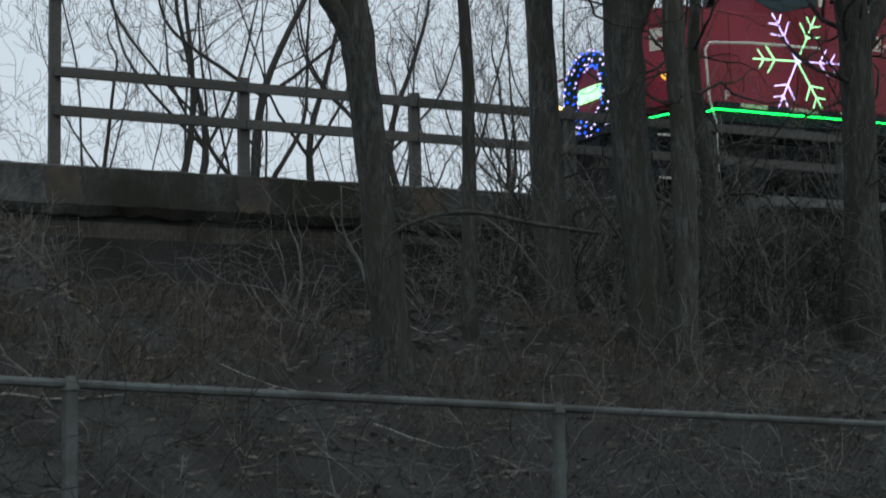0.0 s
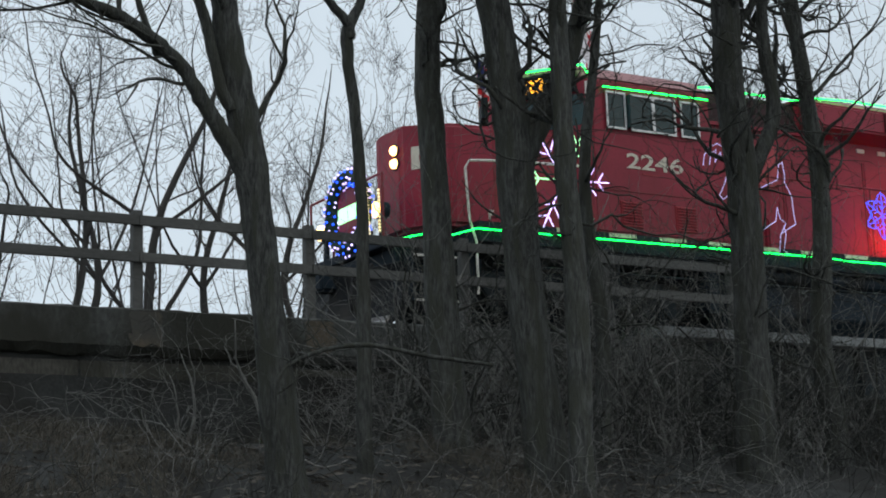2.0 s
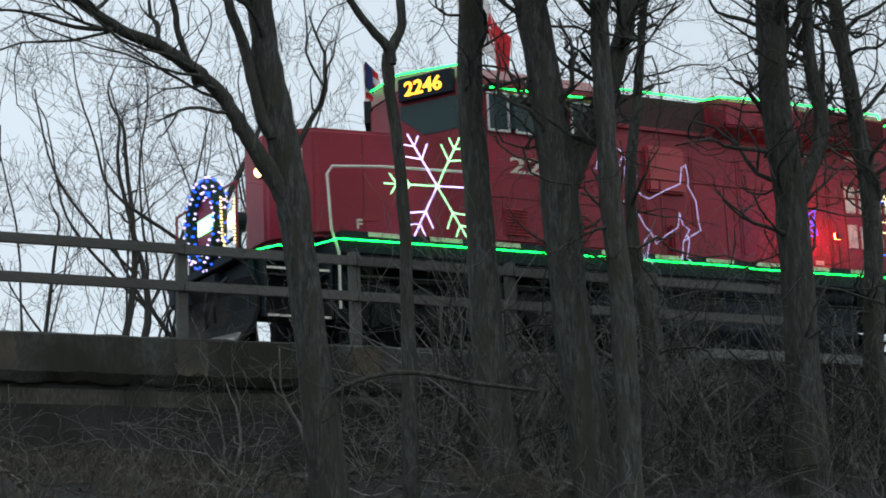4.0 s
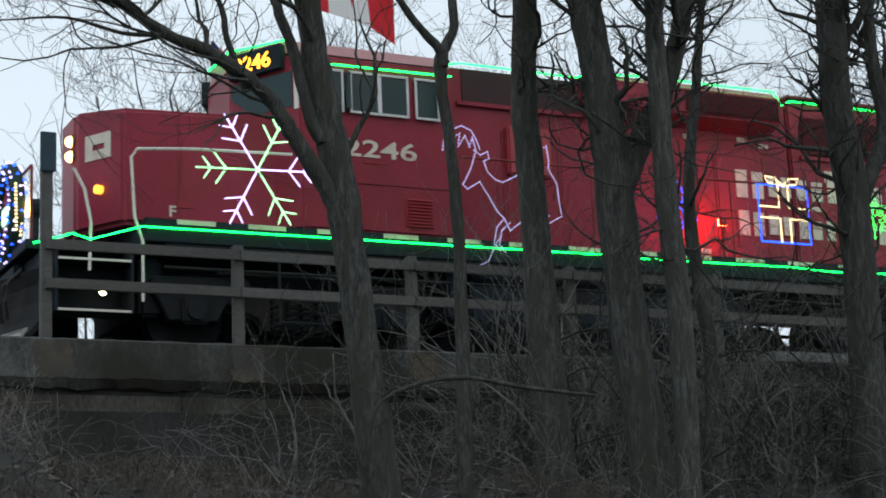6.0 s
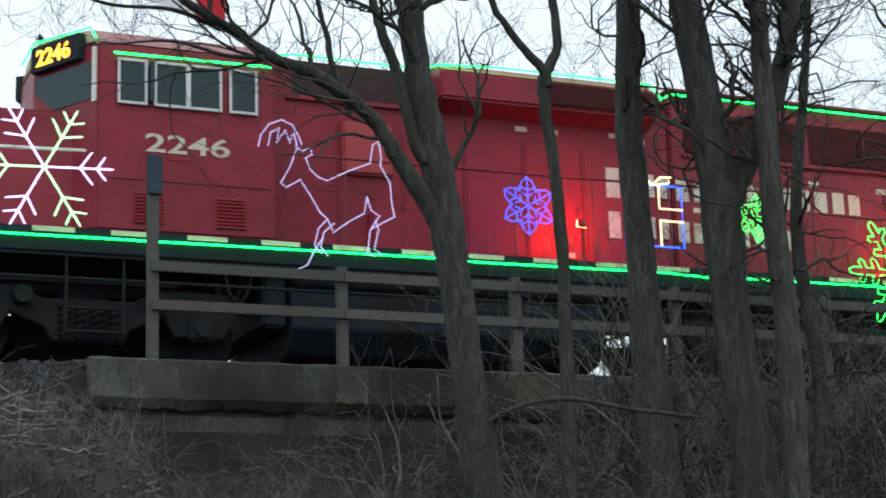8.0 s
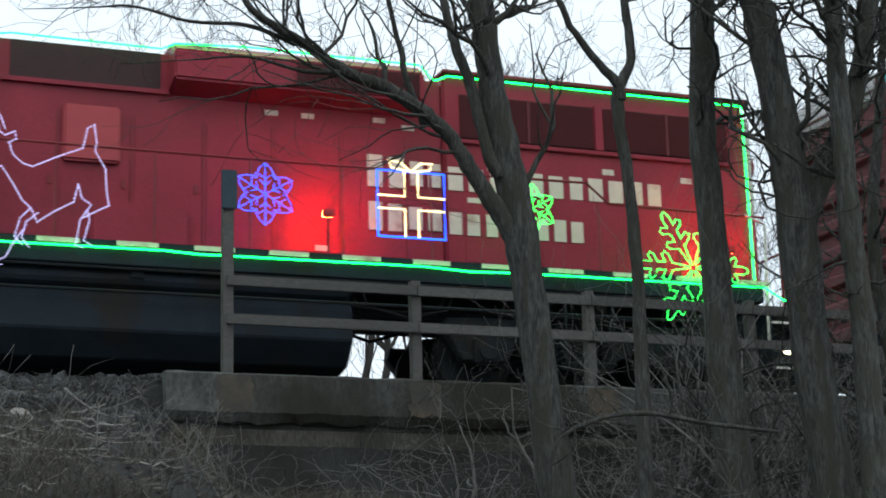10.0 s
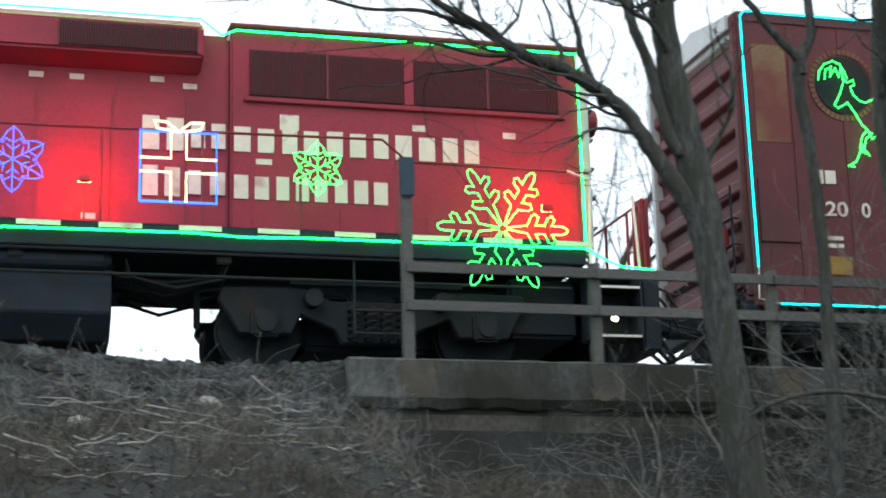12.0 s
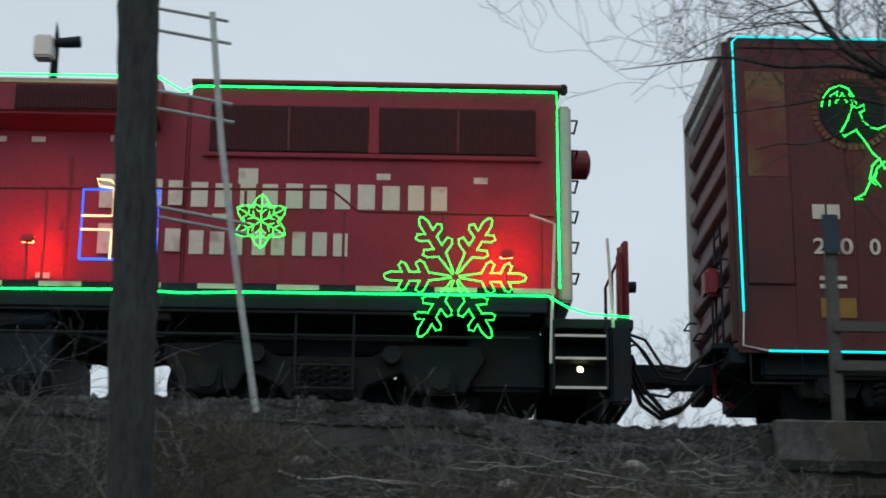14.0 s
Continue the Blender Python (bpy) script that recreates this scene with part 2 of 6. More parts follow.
class Tubes:
    """Many thin tapering tubes gathered in one mesh."""

    def __init__(self):
        self.v, self.f = [], []

    def add(self, pts, radii, sides=4):
        base, n = len(self.v), len(pts)
        for i, p in enumerate(pts):
            d = (pts[min(i + 1, n - 1)] - pts[max(i - 1, 0)]).normalized()
            u = d.cross(Vector((0.37, 0.21, 0.9)))
            u = (u if u.length > 0.05 else d.cross(Vector((1, 0, 0)))).normalized()
            w = d.cross(u)
            for k in range(sides):
                a = 2 * math.pi * k / sides
                self.v.append(p + radii[i] * (math.cos(a) * u + math.sin(a) * w))
        for i in range(n - 1):
            for k in range(sides):
                a, b = base + i * sides + k, base + i * sides + (k + 1) % sides
                self.f.append((a, b, b + sides, a + sides))
        self.f.append(tuple(base + (n - 1) * sides + k for k in range(sides)))

    def mesh(self, name, mat, origin=(0, 0, 0), smooth=True):
        me = bpy.data.meshes.new(name)
        o = Vector(origin)
        me.from_pydata([tuple(p - o) for p in self.v], [], self.f)
        me.materials.append(mat)
        if smooth:
            me.shade_smooth()
        return me


def lerp_table(x, table):
    for (x0, v0), (x1, v1) in zip(table, table[1:]):
        if x <= x1:
            k = max(0.0, (x - x0) / (x1 - x0))
            return v0 + (v1 - v0) * k
    return table[-1][1]


def smooth01(k):
    k = min(1.0, max(0.0, k))
    return k * k * (3 - 2 * k)


# ---- ground ----
WALL_END, WALL_Y = 3.9, 18.6
AT_WALL = [(0, 0), (7.2, 0), (9, 0.25), (11, 1.0), (14, 2.45), (16, 3.15), (18.56, 3.45), (18.8, 4.98), (24.3, 4.98),
           (27.5, 3.0), (60, 2.0), (140, 0), (4000, 0)]
AT_BANK = [(0, 0), (7.2, 0), (9, 0.3), (11, 1.3), (14, 3.0), (16, 3.75), (17.6, 4.36), (18.9, 4.93), (19.6, 4.95),
           (24.3, 4.98), (27.5, 3.0), (60, 2.0), (140, 0), (4000, 0)]


# under the bridge the bank drops to the underpass
AT_GAP = [(0, 0), (7.2, 0), (9, 0.25), (11, 1.0), (14, 2.45), (16, 3.05), (18.0, 3.1), (18.8, 2.6), (24.3, 2.6),
          (27.5, 2.8), (60, 2.0), (140, 0), (4000, 0)]


def height(x, y, rough=True):
    k = smooth01((x - WALL_END + 0.35) / 0.5)
    z = lerp_table(y, AT_BANK) * (1 - k) + lerp_table(y, AT_WALL) * k
    g = smooth01((x - 15.0) / 0.3)
    z = z * (1 - g) + lerp_table(y, AT_GAP) * g
    if rough and 7.5 < y < 18.5:
        z += 0.16 * noise.noise((x * 0.5, y * 0.5, 0)) + 0.05 * noise.noise((x * 2.1, y * 2.1, 3))
    if rough and 18.2 < y < 19.6 and x < 3.6:
        z += 0.05 * noise.noise((x * 0.6, 1.7, 5)) + 0.22 * smooth01((2.4 - x) / 3.6)
    return z


def ground():
    xs = [-3000, -800, -250, -90, -40, -22, -14] + [-10 + 0.3 * i for i in range(110)] + [25, 30, 40, 70, 160, 500, 3000]
    ys = [-3000, -500, -80, -20, -6, 0, 4, 7.2] + [7.5 + 0.25 * i for i in range(44)] + [18.56, 18.68, 18.8, 18.95, 19.1, 19.3,
          19.6, 20.5, 22, 24.3, 25, 26, 27.5, 32, 45, 60, 100, 140, 400, 1200, 3500]
    me = bpy.data.meshes.new("ground")
    verts = [(x, y, height(x, y)) for y in ys for x in xs]
    w = len(xs)
    faces = [(j * w + i, j * w + i + 1, (j + 1) * w + i + 1, (j + 1) * w + i) for j in range(len(ys) - 1) for i in range(w - 1)]
    me.from_pydata(verts, [], faces)
    me.materials.append(SOIL)
    me.shade_smooth()
    tagged(new("ground", me), "dark leaf-littered soil bank rising to the railway", "ground", kind="structure")
    bm = bmesh.new()
    for x0 in range(-60, 60, 12):
        box(bm, x0, x0 + 11.99, -4.5, 6.2, -0.1, 0.02)
    solid("road", bm, ASPHALT, "grey asphalt road at the foot of the bank", "road", kind="structure")


ground()


def retaining_wall():
    """Concrete abutment with a proud coping, a shadowed joint and a stepped lower face."""
    bm = bmesh.new()
    box(bm, WALL_END + 0.06, 15.095, WALL_Y + 0.12, WALL_Y + 0.6, 1.0, 4.42)
    wall = solid("wall_abutment", bm, CONCRETE_B, "dark mossy stained concrete retaining wall", "wall", kind="structure")
    rng = random.Random(4)
    for i in range(5):
        x0, x1 = WALL_END + 2.24 * i, WALL_END + 2.24 * (i + 1)
        n = 28
        rings = []
        for k in range(n + 1):
            x = x0 + (x1 - x0) * k / n

            def rag(z, a):
                return a * noise.noise((x * 3.1, z * 5, 2)) + 0.5 * a * noise.noise((x * 11, z * 9, 7))
            rings.append([(x, WALL_Y + 0.62, 4.47), (x, WALL_Y + 0.62, 5.0), (x, WALL_Y + 0.02, 5.0 + rag(1, 0.012)),
                          (x, WALL_Y - 0.02 + rag(2, 0.008), 4.975 + rag(3, 0.012)), (x, WALL_Y - 0.02 + rag(4, 0.015), 4.75),
                          (x, WALL_Y - 0.02 + rag(5, 0.02), 4.56 + rag(6, 0.03)), (x, WALL_Y + 0.05 + rag(7, 0.03), 4.46 + rag(8, 0.05)),
                          (x, WALL_Y + 0.13, 4.44 + rag(9, 0.02))])
        part("coping_length", loft(bmesh.new(), rings), CONCRETE, wall)
        for r in range(3):
            bm = crate(x0 + 0.004, x1 - 0.004, WALL_Y + 0.075 + rng.uniform(0, 0.02), WALL_Y + 0.2, 4.40 - 0.62 * (r + 1), 4.40 - 0.62 * r - 0.012, 0.012)
            part("wall_panel", bm, CONCRETE_B, wall)
        if i < 3:
            px = x0 + 0.60
            ring = []
            for k in range(22):
                a = 2 * math.pi * k / 22
                rr = 1 + 0.3 * noise.noise((math.cos(a) * 2.7, math.sin(a) * 2.7, i * 3.3))
                q = 0.21 * rr / max(abs(math.cos(a)), abs(math.sin(a))) ** 0.85
                ring.append((px + 0.15 + q * math.cos(a), min(4.962, 4.78 + 1.05 * q * math.sin(a))))
            bm = slab(bmesh.new(), ring, WALL_Y - 0.026, WALL_Y)
            part("rust_stained_patch", bm, RUST, wall, "brown rust-stained patch below a post")
    # grey bridge girder that carries on from the wall
    g = thing("bridge_girder", (20, WALL_Y, 5.0), "pale grey painted steel girder edge of the bridge", "girder")
    part("top_flange", crate(14.2, 25.9, WALL_Y - 0.16, WALL_Y + 0.3, 5.005, 5.14, 0.01), GIRDER, g)
    # web, stiffeners and deck near-black: shade of the opening put into their colour
    part("web", crate(15.12, 60, WALL_Y + 0.06, WALL_Y + 0.1, 4.3, 5.0, 0.004), GRIME_AND_SHADE, g, "girder web in near-black that stands for shade below the flange")
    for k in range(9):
        part("stiffener", crate(15.5 + 1.2 * k, 15.56 + 1.2 * k, WALL_Y - 0.1, WALL_Y + 0.058, 4.3, 5.0), GRIME_AND_SHADE, g)
    part("deck", crate(15.12, 60, WALL_Y + 0.12, 25.2, 4.6, 4.97, 0.01), GRIME_AND_SHADE, g, "dark underside of the bridge deck")
    bm = bmesh.new()
    box(bm, 14.8, 15.095, WALL_Y + 0.62, 25.2, 1.0, 4.5)
    solid("wall_return", bm, CONCRETE_B, "dark concrete return wall of the underpass", "wall", kind="structure")
    # added backing wall: blocks sky and trees so the opening stays dark
    bm = bmesh.new()
    box(bm, 15.1, 60, 24.8, 25.2, 1.0, 4.58)
    solid("wall_added_backing", bm, CONCRETE_B, "added concrete wall that keeps the underpass dark", "wall", kind="structure")
    return wall


def track():
    bm = bmesh.new()
    for side in (-0.7175, 0.7175):
        yc = 21.6 + side
        for x0, x1 in ((-60, 0), (0, 30), (30, 90)):
            box(bm, x0, x1, yc - 0.035, yc + 0.035, 5.16, 5.2)
            box(bm, x0, x1, yc - 0.01, yc + 0.01, 5.06, 5.16)
            box(bm, x0, x1, yc - 0.07, yc + 0.07, 5.04, 5.06)
    solid("rails", bm, STEEL, "worn steel rails on wooden ties", "rails", kind="structure")
    tie = None
    for i in range(64):
        x = -8 + 0.55 * i
        if tie is None:
            tie = solid("railway_tie", crate(-0.11, 0.11, -1.3, 1.3, -0.1, 0.08, 0.01), TIE, "dark creosoted wooden tie", "tie",
                        "ties under the rails", at=(0, 0, 0))
            tie.location = (x, 21.6, 4.96)
        else:
            copy_thing(tie, pose(x, 21.6, 4.96))


def guard_fence():
    """Timber post-and-rail fence on the coping."""
    f = thing("guard_fence", (4.64, 18.8, 5.0), "dark weathered wooden post-and-rail fence on the coping", "fence")
    posts = [4.64 + 2.24 * i for i in range(6)]
    for i, x in enumerate(posts):
        top = 7.35 if i == 0 else 6.2
        part("post", crate(x - 0.06, x + 0.06, 18.78, 18.9, 4.99, top, 0.008), WOOD, f)
    for z0 in (6.01, 5.57):
        for a, b in zip(posts, posts[1:]):
            part("rail", crate(a - 0.03 if a == posts[0] else a + 0.003, b - 0.003, 18.73, 18.777, z0, z0 + 0.12, 0.008), WOOD, f)
    part("sign_plate", crate(4.55, 4.73, 18.745, 18.775, 6.9, 7.36, 0.01), SIGN, f, "small blue metal sign plate")


# ---- the train ----
CY = 21.6          # track centre
NEAR = 20.1        # outer edge of the deck
HOOD = 20.7        # side of the long hood
RAIL = 5.2


def mirror_y(y):
    return 2 * CY - y


def lettering(words, h, mat_offset=0.005):
    """Flat raised mesh of built-in font letters, h metres high, from the origin along x."""
    cu = bpy.data.curves.new("letters", "FONT")
    cu.body, cu.size, cu.extrude, cu.offset = words, h / 0.7, 0.004, mat_offset
    ob = bpy.data.objects.new("letters", cu)
    scene.collection.objects.link(ob)
    me = bpy.data.meshes.new_from_object(ob.evaluated_get(bpy.context.evaluated_depsgraph_get()))
    bpy.data.objects.remove(ob)
    bm = bmesh.new()
    bm.from_mesh(me)
    bpy.data.meshes.remove(me)
    return bm


def put_letters(words, h, width, at, along):
    """Letters of that height and width, upright, from the point at along the direction along."""
    bm = lettering(words, h)
    xs, ys = [v.co.x for v in bm.verts], [v.co.y for v in bm.verts]
    sx, sy = width / (max(xs) - min(xs)), h / (max(ys) - min(ys))
    d = Vector(along).normalized()
    n = d.cross(Vector((0, 0, 1)))
    x0, y0 = min(xs), min(ys)
    for v in bm.verts:
        v.co = Vector(at) + d * ((v.co.x - x0) * sx) + Vector((0, 0, (v.co.y - y0) * sy)) + n * v.co.z
    return bm


def rope(bm, pts, r=0.013):
    return tube(bm, pts, r, 5)


def beads(bm, pts, r=0.013, step=0.034, y=None):
    """A string of small lamps along a line."""
    pts = [Vector(p) for p in pts]
    for a, b in zip(pts, pts[1:]):
        n = max(1, int((b - a).length / step))
        for k in range(n):
            p = a.lerp(b, k / n)
            bmesh.ops.create_icosphere(bm, subdivisions=1, radius=r, matrix=Matrix.Translation(p))
    return bm


def arm_flake(parent, x, z, y):
    """Six bare arms with paired side twigs, in two light colours."""
    fr = part("snowflake_light", rope(bmesh.new(), [(x - 0.1, y + 0.03, z), (x + 0.1, y + 0.03, z)], 0.012), BLACK, parent,
              "large snowflake of white and green light strips")
    for k in range(6):
        a = radians(2 + 60 * k)
        bm = bmesh.new()

        def at(r, s=0.0):
            return (x + r * math.cos(a) - s * math.sin(a), y, z + r * math.sin(a) + s * math.cos(a))
        rope(bm, [at(0.01), at(0.82)], 0.009)
        beads(bm, [at(0.03), at(0.82)], 0.0165, 0.036)
        for r0, ln in ((0.42, 0.24), (0.62, 0.17)):
            for sgn in (-1, 1):
                rope(bm, [at(r0), at(r0 + ln * 0.62, sgn * ln * 0.85)], 0.008)
                beads(bm, [at(r0), at(r0 + ln * 0.62, sgn * ln * 0.85)], 0.0155, 0.036)
        part("light_arm", bm, L_PALE if k % 2 else L_WHITE, fr)
    return fr


def outline_flake(parent, x, z, y, size, mat, label, r=0.0115):
    """A snowflake drawn as one closed outline of lamps."""
    half = [(0.06, 0.012), (0.37, 0.06), (0.44, 0.20), (0.50, 0.235), (0.555, 0.19), (0.50, 0.065), (0.64, 0.065), (0.70, 0.185),
            (0.76, 0.21), (0.80, 0.16), (0.75, 0.065), (0.90, 0.065), (0.98, 0.035), (1.0, 0.0)]
    bm = bmesh.new()
    for k in range(6):
        a = radians(60 * k)
        line = half + [(p, -q) for p, q in half[::-1][1:]]
        pts = [(x + size * (p * math.cos(a) - q * math.sin(a)), y, z + size * (p * math.sin(a) + q * math.cos(a)))
               for p, q in line]
        rope(bm, pts, r * 0.55)
        beads(bm, pts, r, 0.034)
    return part("snowflake_light", bm, mat, parent, label)


def small_flake(parent, x, z, y, size, mat, label):
    bm = bmesh.new()
    for k in range(6):
        a = radians(30 + 60 * k)

        def at(p, q=0.0):
            return (x + size * (p * math.cos(a) - q * math.sin(a)), y, z + size * (p * math.sin(a) + q * math.cos(a)))
        lines = [[at(0.05), at(0.98)], [at(0.5, 0.29), at(0.62, 0.2), at(0.5, 0.0), at(0.62, -0.2), at(0.5, -0.29)]]
        for sgn in (-1, 1):
            lines.append([at(0.28), at(0.44, sgn * 0.18)])
        lines.append([at(0.56, 0.32), at(0.84, 0.17), at(0.98, 0.0), at(0.84, -0.17), at(0.56, -0.32)])
        for line in lines:
            rope(bm, line, 0.004)
            beads(bm, line, 0.0095, 0.036)
    return part("snowflake_light", bm, mat, parent, label)


DEER = [
    [(0, 47), (4, 28), (18, 10), (38, 2), (56, 10), (66, 28), (72, 45)],
    [(16, 45), (20, 24), (34, 16), (30, 40), (44, 20), (52, 40), (58, 22), (64, 48)],
    [(60, 46), (72, 54), (86, 48), (88, 60), (76, 66)],
    [(62, 52), (52, 80), (36, 108), (44, 116), (68, 103), (84, 128), (100, 157), (112, 168)],
    [(78, 66), (84, 84), (98, 98), (113, 103)],
    [(113, 103), (150, 86), (186, 72), (192, 40), (202, 34), (206, 62), (204, 76), (220, 105), (222, 140), (226, 163)],
    [(112, 168), (97, 184), (90, 212), (102, 226)],
    [(122, 176), (106, 190), (100, 214), (112, 230)],
    [(104, 200), (92, 216), (78, 244), (58, 254), (74, 256)],
    [(112, 168), (122, 190), (148, 172), (174, 158), (180, 130)],
    [(180, 130), (186, 152), (200, 162), (184, 186), (178, 226), (190, 230)],
    [(194, 170), (198, 186), (190, 218), (202, 226)],
    [(226, 163), (208, 172), (186, 184)],
]


def deer_light(parent, x, z, y, k, mat, label):
    bm = bmesh.new()
    for line in DEER:
        pts = [(x + a * k * 1.03, y, z - (b - 0.06 * a) * k) for a, b in line]
        rope(bm, pts, 0.006)
        beads(bm, pts, 0.013, 0.038)
    return part("reindeer_light", bm, mat, parent, label)


def gift_light(parent, x, z, y):
    w, h = 0.45, 0.43
    bm = rope(bmesh.new(), [(x - w, y, z - h), (x - w, y, z + h), (x + w, y, z + h), (x + w, y, z - h), (x - w, y, z - h)], 0.016)
    g = part("gift_light", bm, L_BLUE, parent, "gift box of blue and gold light strips")
    bm = bmesh.new()
    for dx in (-0.09, 0.09):
        rope(bm, [(x + dx, y - 0.01, z - h), (x + dx, y - 0.01, z - 0.07), (x - w if dx < 0 else x + w, y - 0.01, z - 0.07)], 0.015)
        rope(bm, [(x + dx, y - 0.01, z + h), (x + dx, y - 0.01, z + 0.1), (x - w if dx < 0 else x + w, y - 0.01, z + 0.1)], 0.015)
    for s in (-1, 1):
        rope(bm, [(x, y - 0.01, z + h), (x + s * 0.14, y, z + h + 0.12), (x + s * 0.30, y, z + h + 0.13),
                  (x + s * 0.26, y, z + h + 0.04), (x, y - 0.01, z + h)], 0.014)
    part("gold_ribbon", bm, L_GOLD, g, "gold lit ribbon")
    return g


def prow(x_near, x_mid, y_near, flat, rear):
    """Plan outline of a front with two raked halves, closed at the rear."""
    return [(x_near, y_near), (x_mid, CY - flat), (x_mid, CY + flat), (x_near, mirror_y(y_near)), (rear, mirror_y(y_near)),
            (rear, y_near)]


def wheelset(parent, x, r=0.51):
    """Two wheels on an axle, round its own centre, rolling."""
    bm = bmesh.new()
    for s in (-1, 1):
        y = s * 0.76
        disc_y(bm, 0, 0, y - 0.065, y + 0.065, r, 28)
        disc_y(bm, 0, 0, y - s * 0.065 - 0.015, y - s * 0.065 + 0.015, r + 0.025, 28)
        for k in range(5):
            a = 2 * math.pi * k / 5
            disc_y(bm, 0.3 * math.cos(a), 0.3 * math.sin(a), y + s * 0.05, y + s * 0.075, 0.05, 10)
    disc_y(bm, 0, 0, -1.0, 1.0, 0.085, 12)
    me = bpy.data.meshes.new("wheelset")
    bm.to_mesh(me)
    bm.free()
    me.materials.append(GRIME_AND_SHADE)
    ob = new("wheelset", me)
    ob.parent = parent
    ob.location = Vector((x, CY, RAIL + r)) - parent.location
    tagged(ob, "grimy steel wheels on an axle")
    return ob


def truck(parent, xc, wheelbase, name="truck"):
    """Cast side frames with journal boxes, springs and brake gear."""
    h = wheelbase / 2
    z = RAIL + 0.51
    t = None
    for s in (-1, 1):
        y0 = CY + s * 1.05
        y0, y1 = (y0 - 0.13, y0 + 0.05) if s < 0 else (y0 - 0.05, y0 + 0.13)
        outline = [(xc - h - 0.55, z + 0.28), (xc - h - 0.5, z + 0.44), (xc - h + 0.5, z + 0.46), (xc - 0.55, z + 0.30),
                   (xc + 0.55, z + 0.30), (xc + h - 0.5, z + 0.46), (xc + h + 0.5, z + 0.44), (xc + h + 0.55, z + 0.28),
                   (xc + h + 0.42, z + 0.1), (xc + h + 0.30, z - 0.12), (xc + h - 0.32, z - 0.12), (xc + h - 0.45, z + 0.12),
                   (xc + 0.5, z - 0.06), (xc + 0.42, z - 0.22), (xc - 0.42, z - 0.22), (xc - 0.5, z - 0.06),
                   (xc - h + 0.45, z + 0.12), (xc - h + 0.32, z - 0.12), (xc - h - 0.30, z - 0.12), (xc - h - 0.42, z + 0.1)]
        if t is None:
            t = part(name, bevelled(slab(bmesh.new(), outline, y0, y1), 0.02, 1), GRIME_AND_SHADE, parent, "grimy cast steel truck side frame")
        else:
            part("side_frame", bevelled(slab(bmesh.new(), outline, y0, y1), 0.02, 1), GRIME_AND_SHADE, t)
        yo = y0 if s < 0 else y1
        for dx in (-h, h):
            bm = crate(xc + dx - 0.17, xc + dx + 0.17, min(yo, yo + s * 0.12), max(yo, yo + s * 0.12), z - 0.17, z + 0.17, 0.03)
            disc_y(bm, xc + dx, z, min(yo + s * 0.12, yo + s * 0.16), max(yo + s * 0.12, yo + s * 0.16), 0.12, 16)
            part("journal_box", bm, GRIME_AND_SHADE, t)
        for dx in (-0.3, -0.1, 0.1, 0.3):
            coil = [(xc + dx + 0.065 * math.cos(k * 0.785), yo + s * 0.07 + 0.065 * math.sin(k * 0.785), z - 0.2 + 0.0105 * k) for k in range(41)]
            bm = tube(bmesh.new(), coil, 0.018, 5)
            part("spring", bm, GRIME_AND_SHADE, t)
        bm = tube(bmesh.new(), [(xc - h + 0.3, yo + s * 0.05, z + 0.5), (xc + h - 0.3, yo + s * 0.05, z + 0.5)], 0.03, 6)
        for dx in (-0.8, 0.8):
            disc_y(bm, xc + dx, z + 0.3, min(yo, yo + s * 0.2), max(yo, yo + s * 0.2), 0.11, 14)
        part("brake_cylinder", bm, GRIME_AND_SHADE, t)
    part("bolster", crate(xc - 0.3, xc + 0.3, CY - 0.95, CY + 0.95, z - 0.05, z + 0.45, 0.04), BLACK, t)
    part("truck_transom", crate(xc - h + 0.55, xc + h - 0.55, CY - 0.6, CY + 0.6, z - 0.2, z + 0.25, 0.06), BLACK, t)
    return t


LETTER_CELLS = [0.62, 0.52, 0.54, 0.5, 0.54, 0.2, 0.56, 0.52]


def letter_row(parent, x0, x1, z0, z1, cells, tall):
    """Plain cream blocks in the place of a painted company name."""
    total = sum(cells) + 0.1 * (len(cells) - 1)
    k = (x1 - x0) / total
    x = x0
    for i, c in enumerate(cells):
        w = c * k
        top = z1 + (tall if i == 0 else 0)
        bot = z0 - (tall if i == 0 else 0)
        bm = bmesh.new()
        y0, y1 = HOOD - 0.036, HOOD - 0.005
        h = top - bot
        if c > 0.3:
            box(bm, x, x + 0.40 * w, y0, y1, bot, top)
            box(bm, x + 0.58 * w, x + 0.98 * w, y0, y1, bot, bot + 0.96 * h)
        else:
            box(bm, x, x + w, y0, y1, bot, top)
        part("painted_mark", bm, CREAM, parent)
        x += w + 0.1 * k


def vent_bank(parent, x0, x1, y, z0, z1, n, name="grille"):
    """A dark recess with upright bars before it."""
    g = part(name, crate(x0, x1, y - 0.012, y + 0.03, z0, z1), GRILLE, parent, "dark slatted radiator grille")
    w = (x1 - x0) / n
    bar = None
    for i in range(n):
        xa = x0 + (i + 0.3) * w
        if bar is None:
            bar = part("grille_bar", crate(xa, xa + 0.35 * w, y - 0.04, y - 0.013, z0 + 0.01, z1 - 0.01), GRILLE_BAR, g)
        else:
            ob = new("grille_bar", bar.data)
            ob.parent = g
            ob.location = (i * w, 0, 0)
    return g


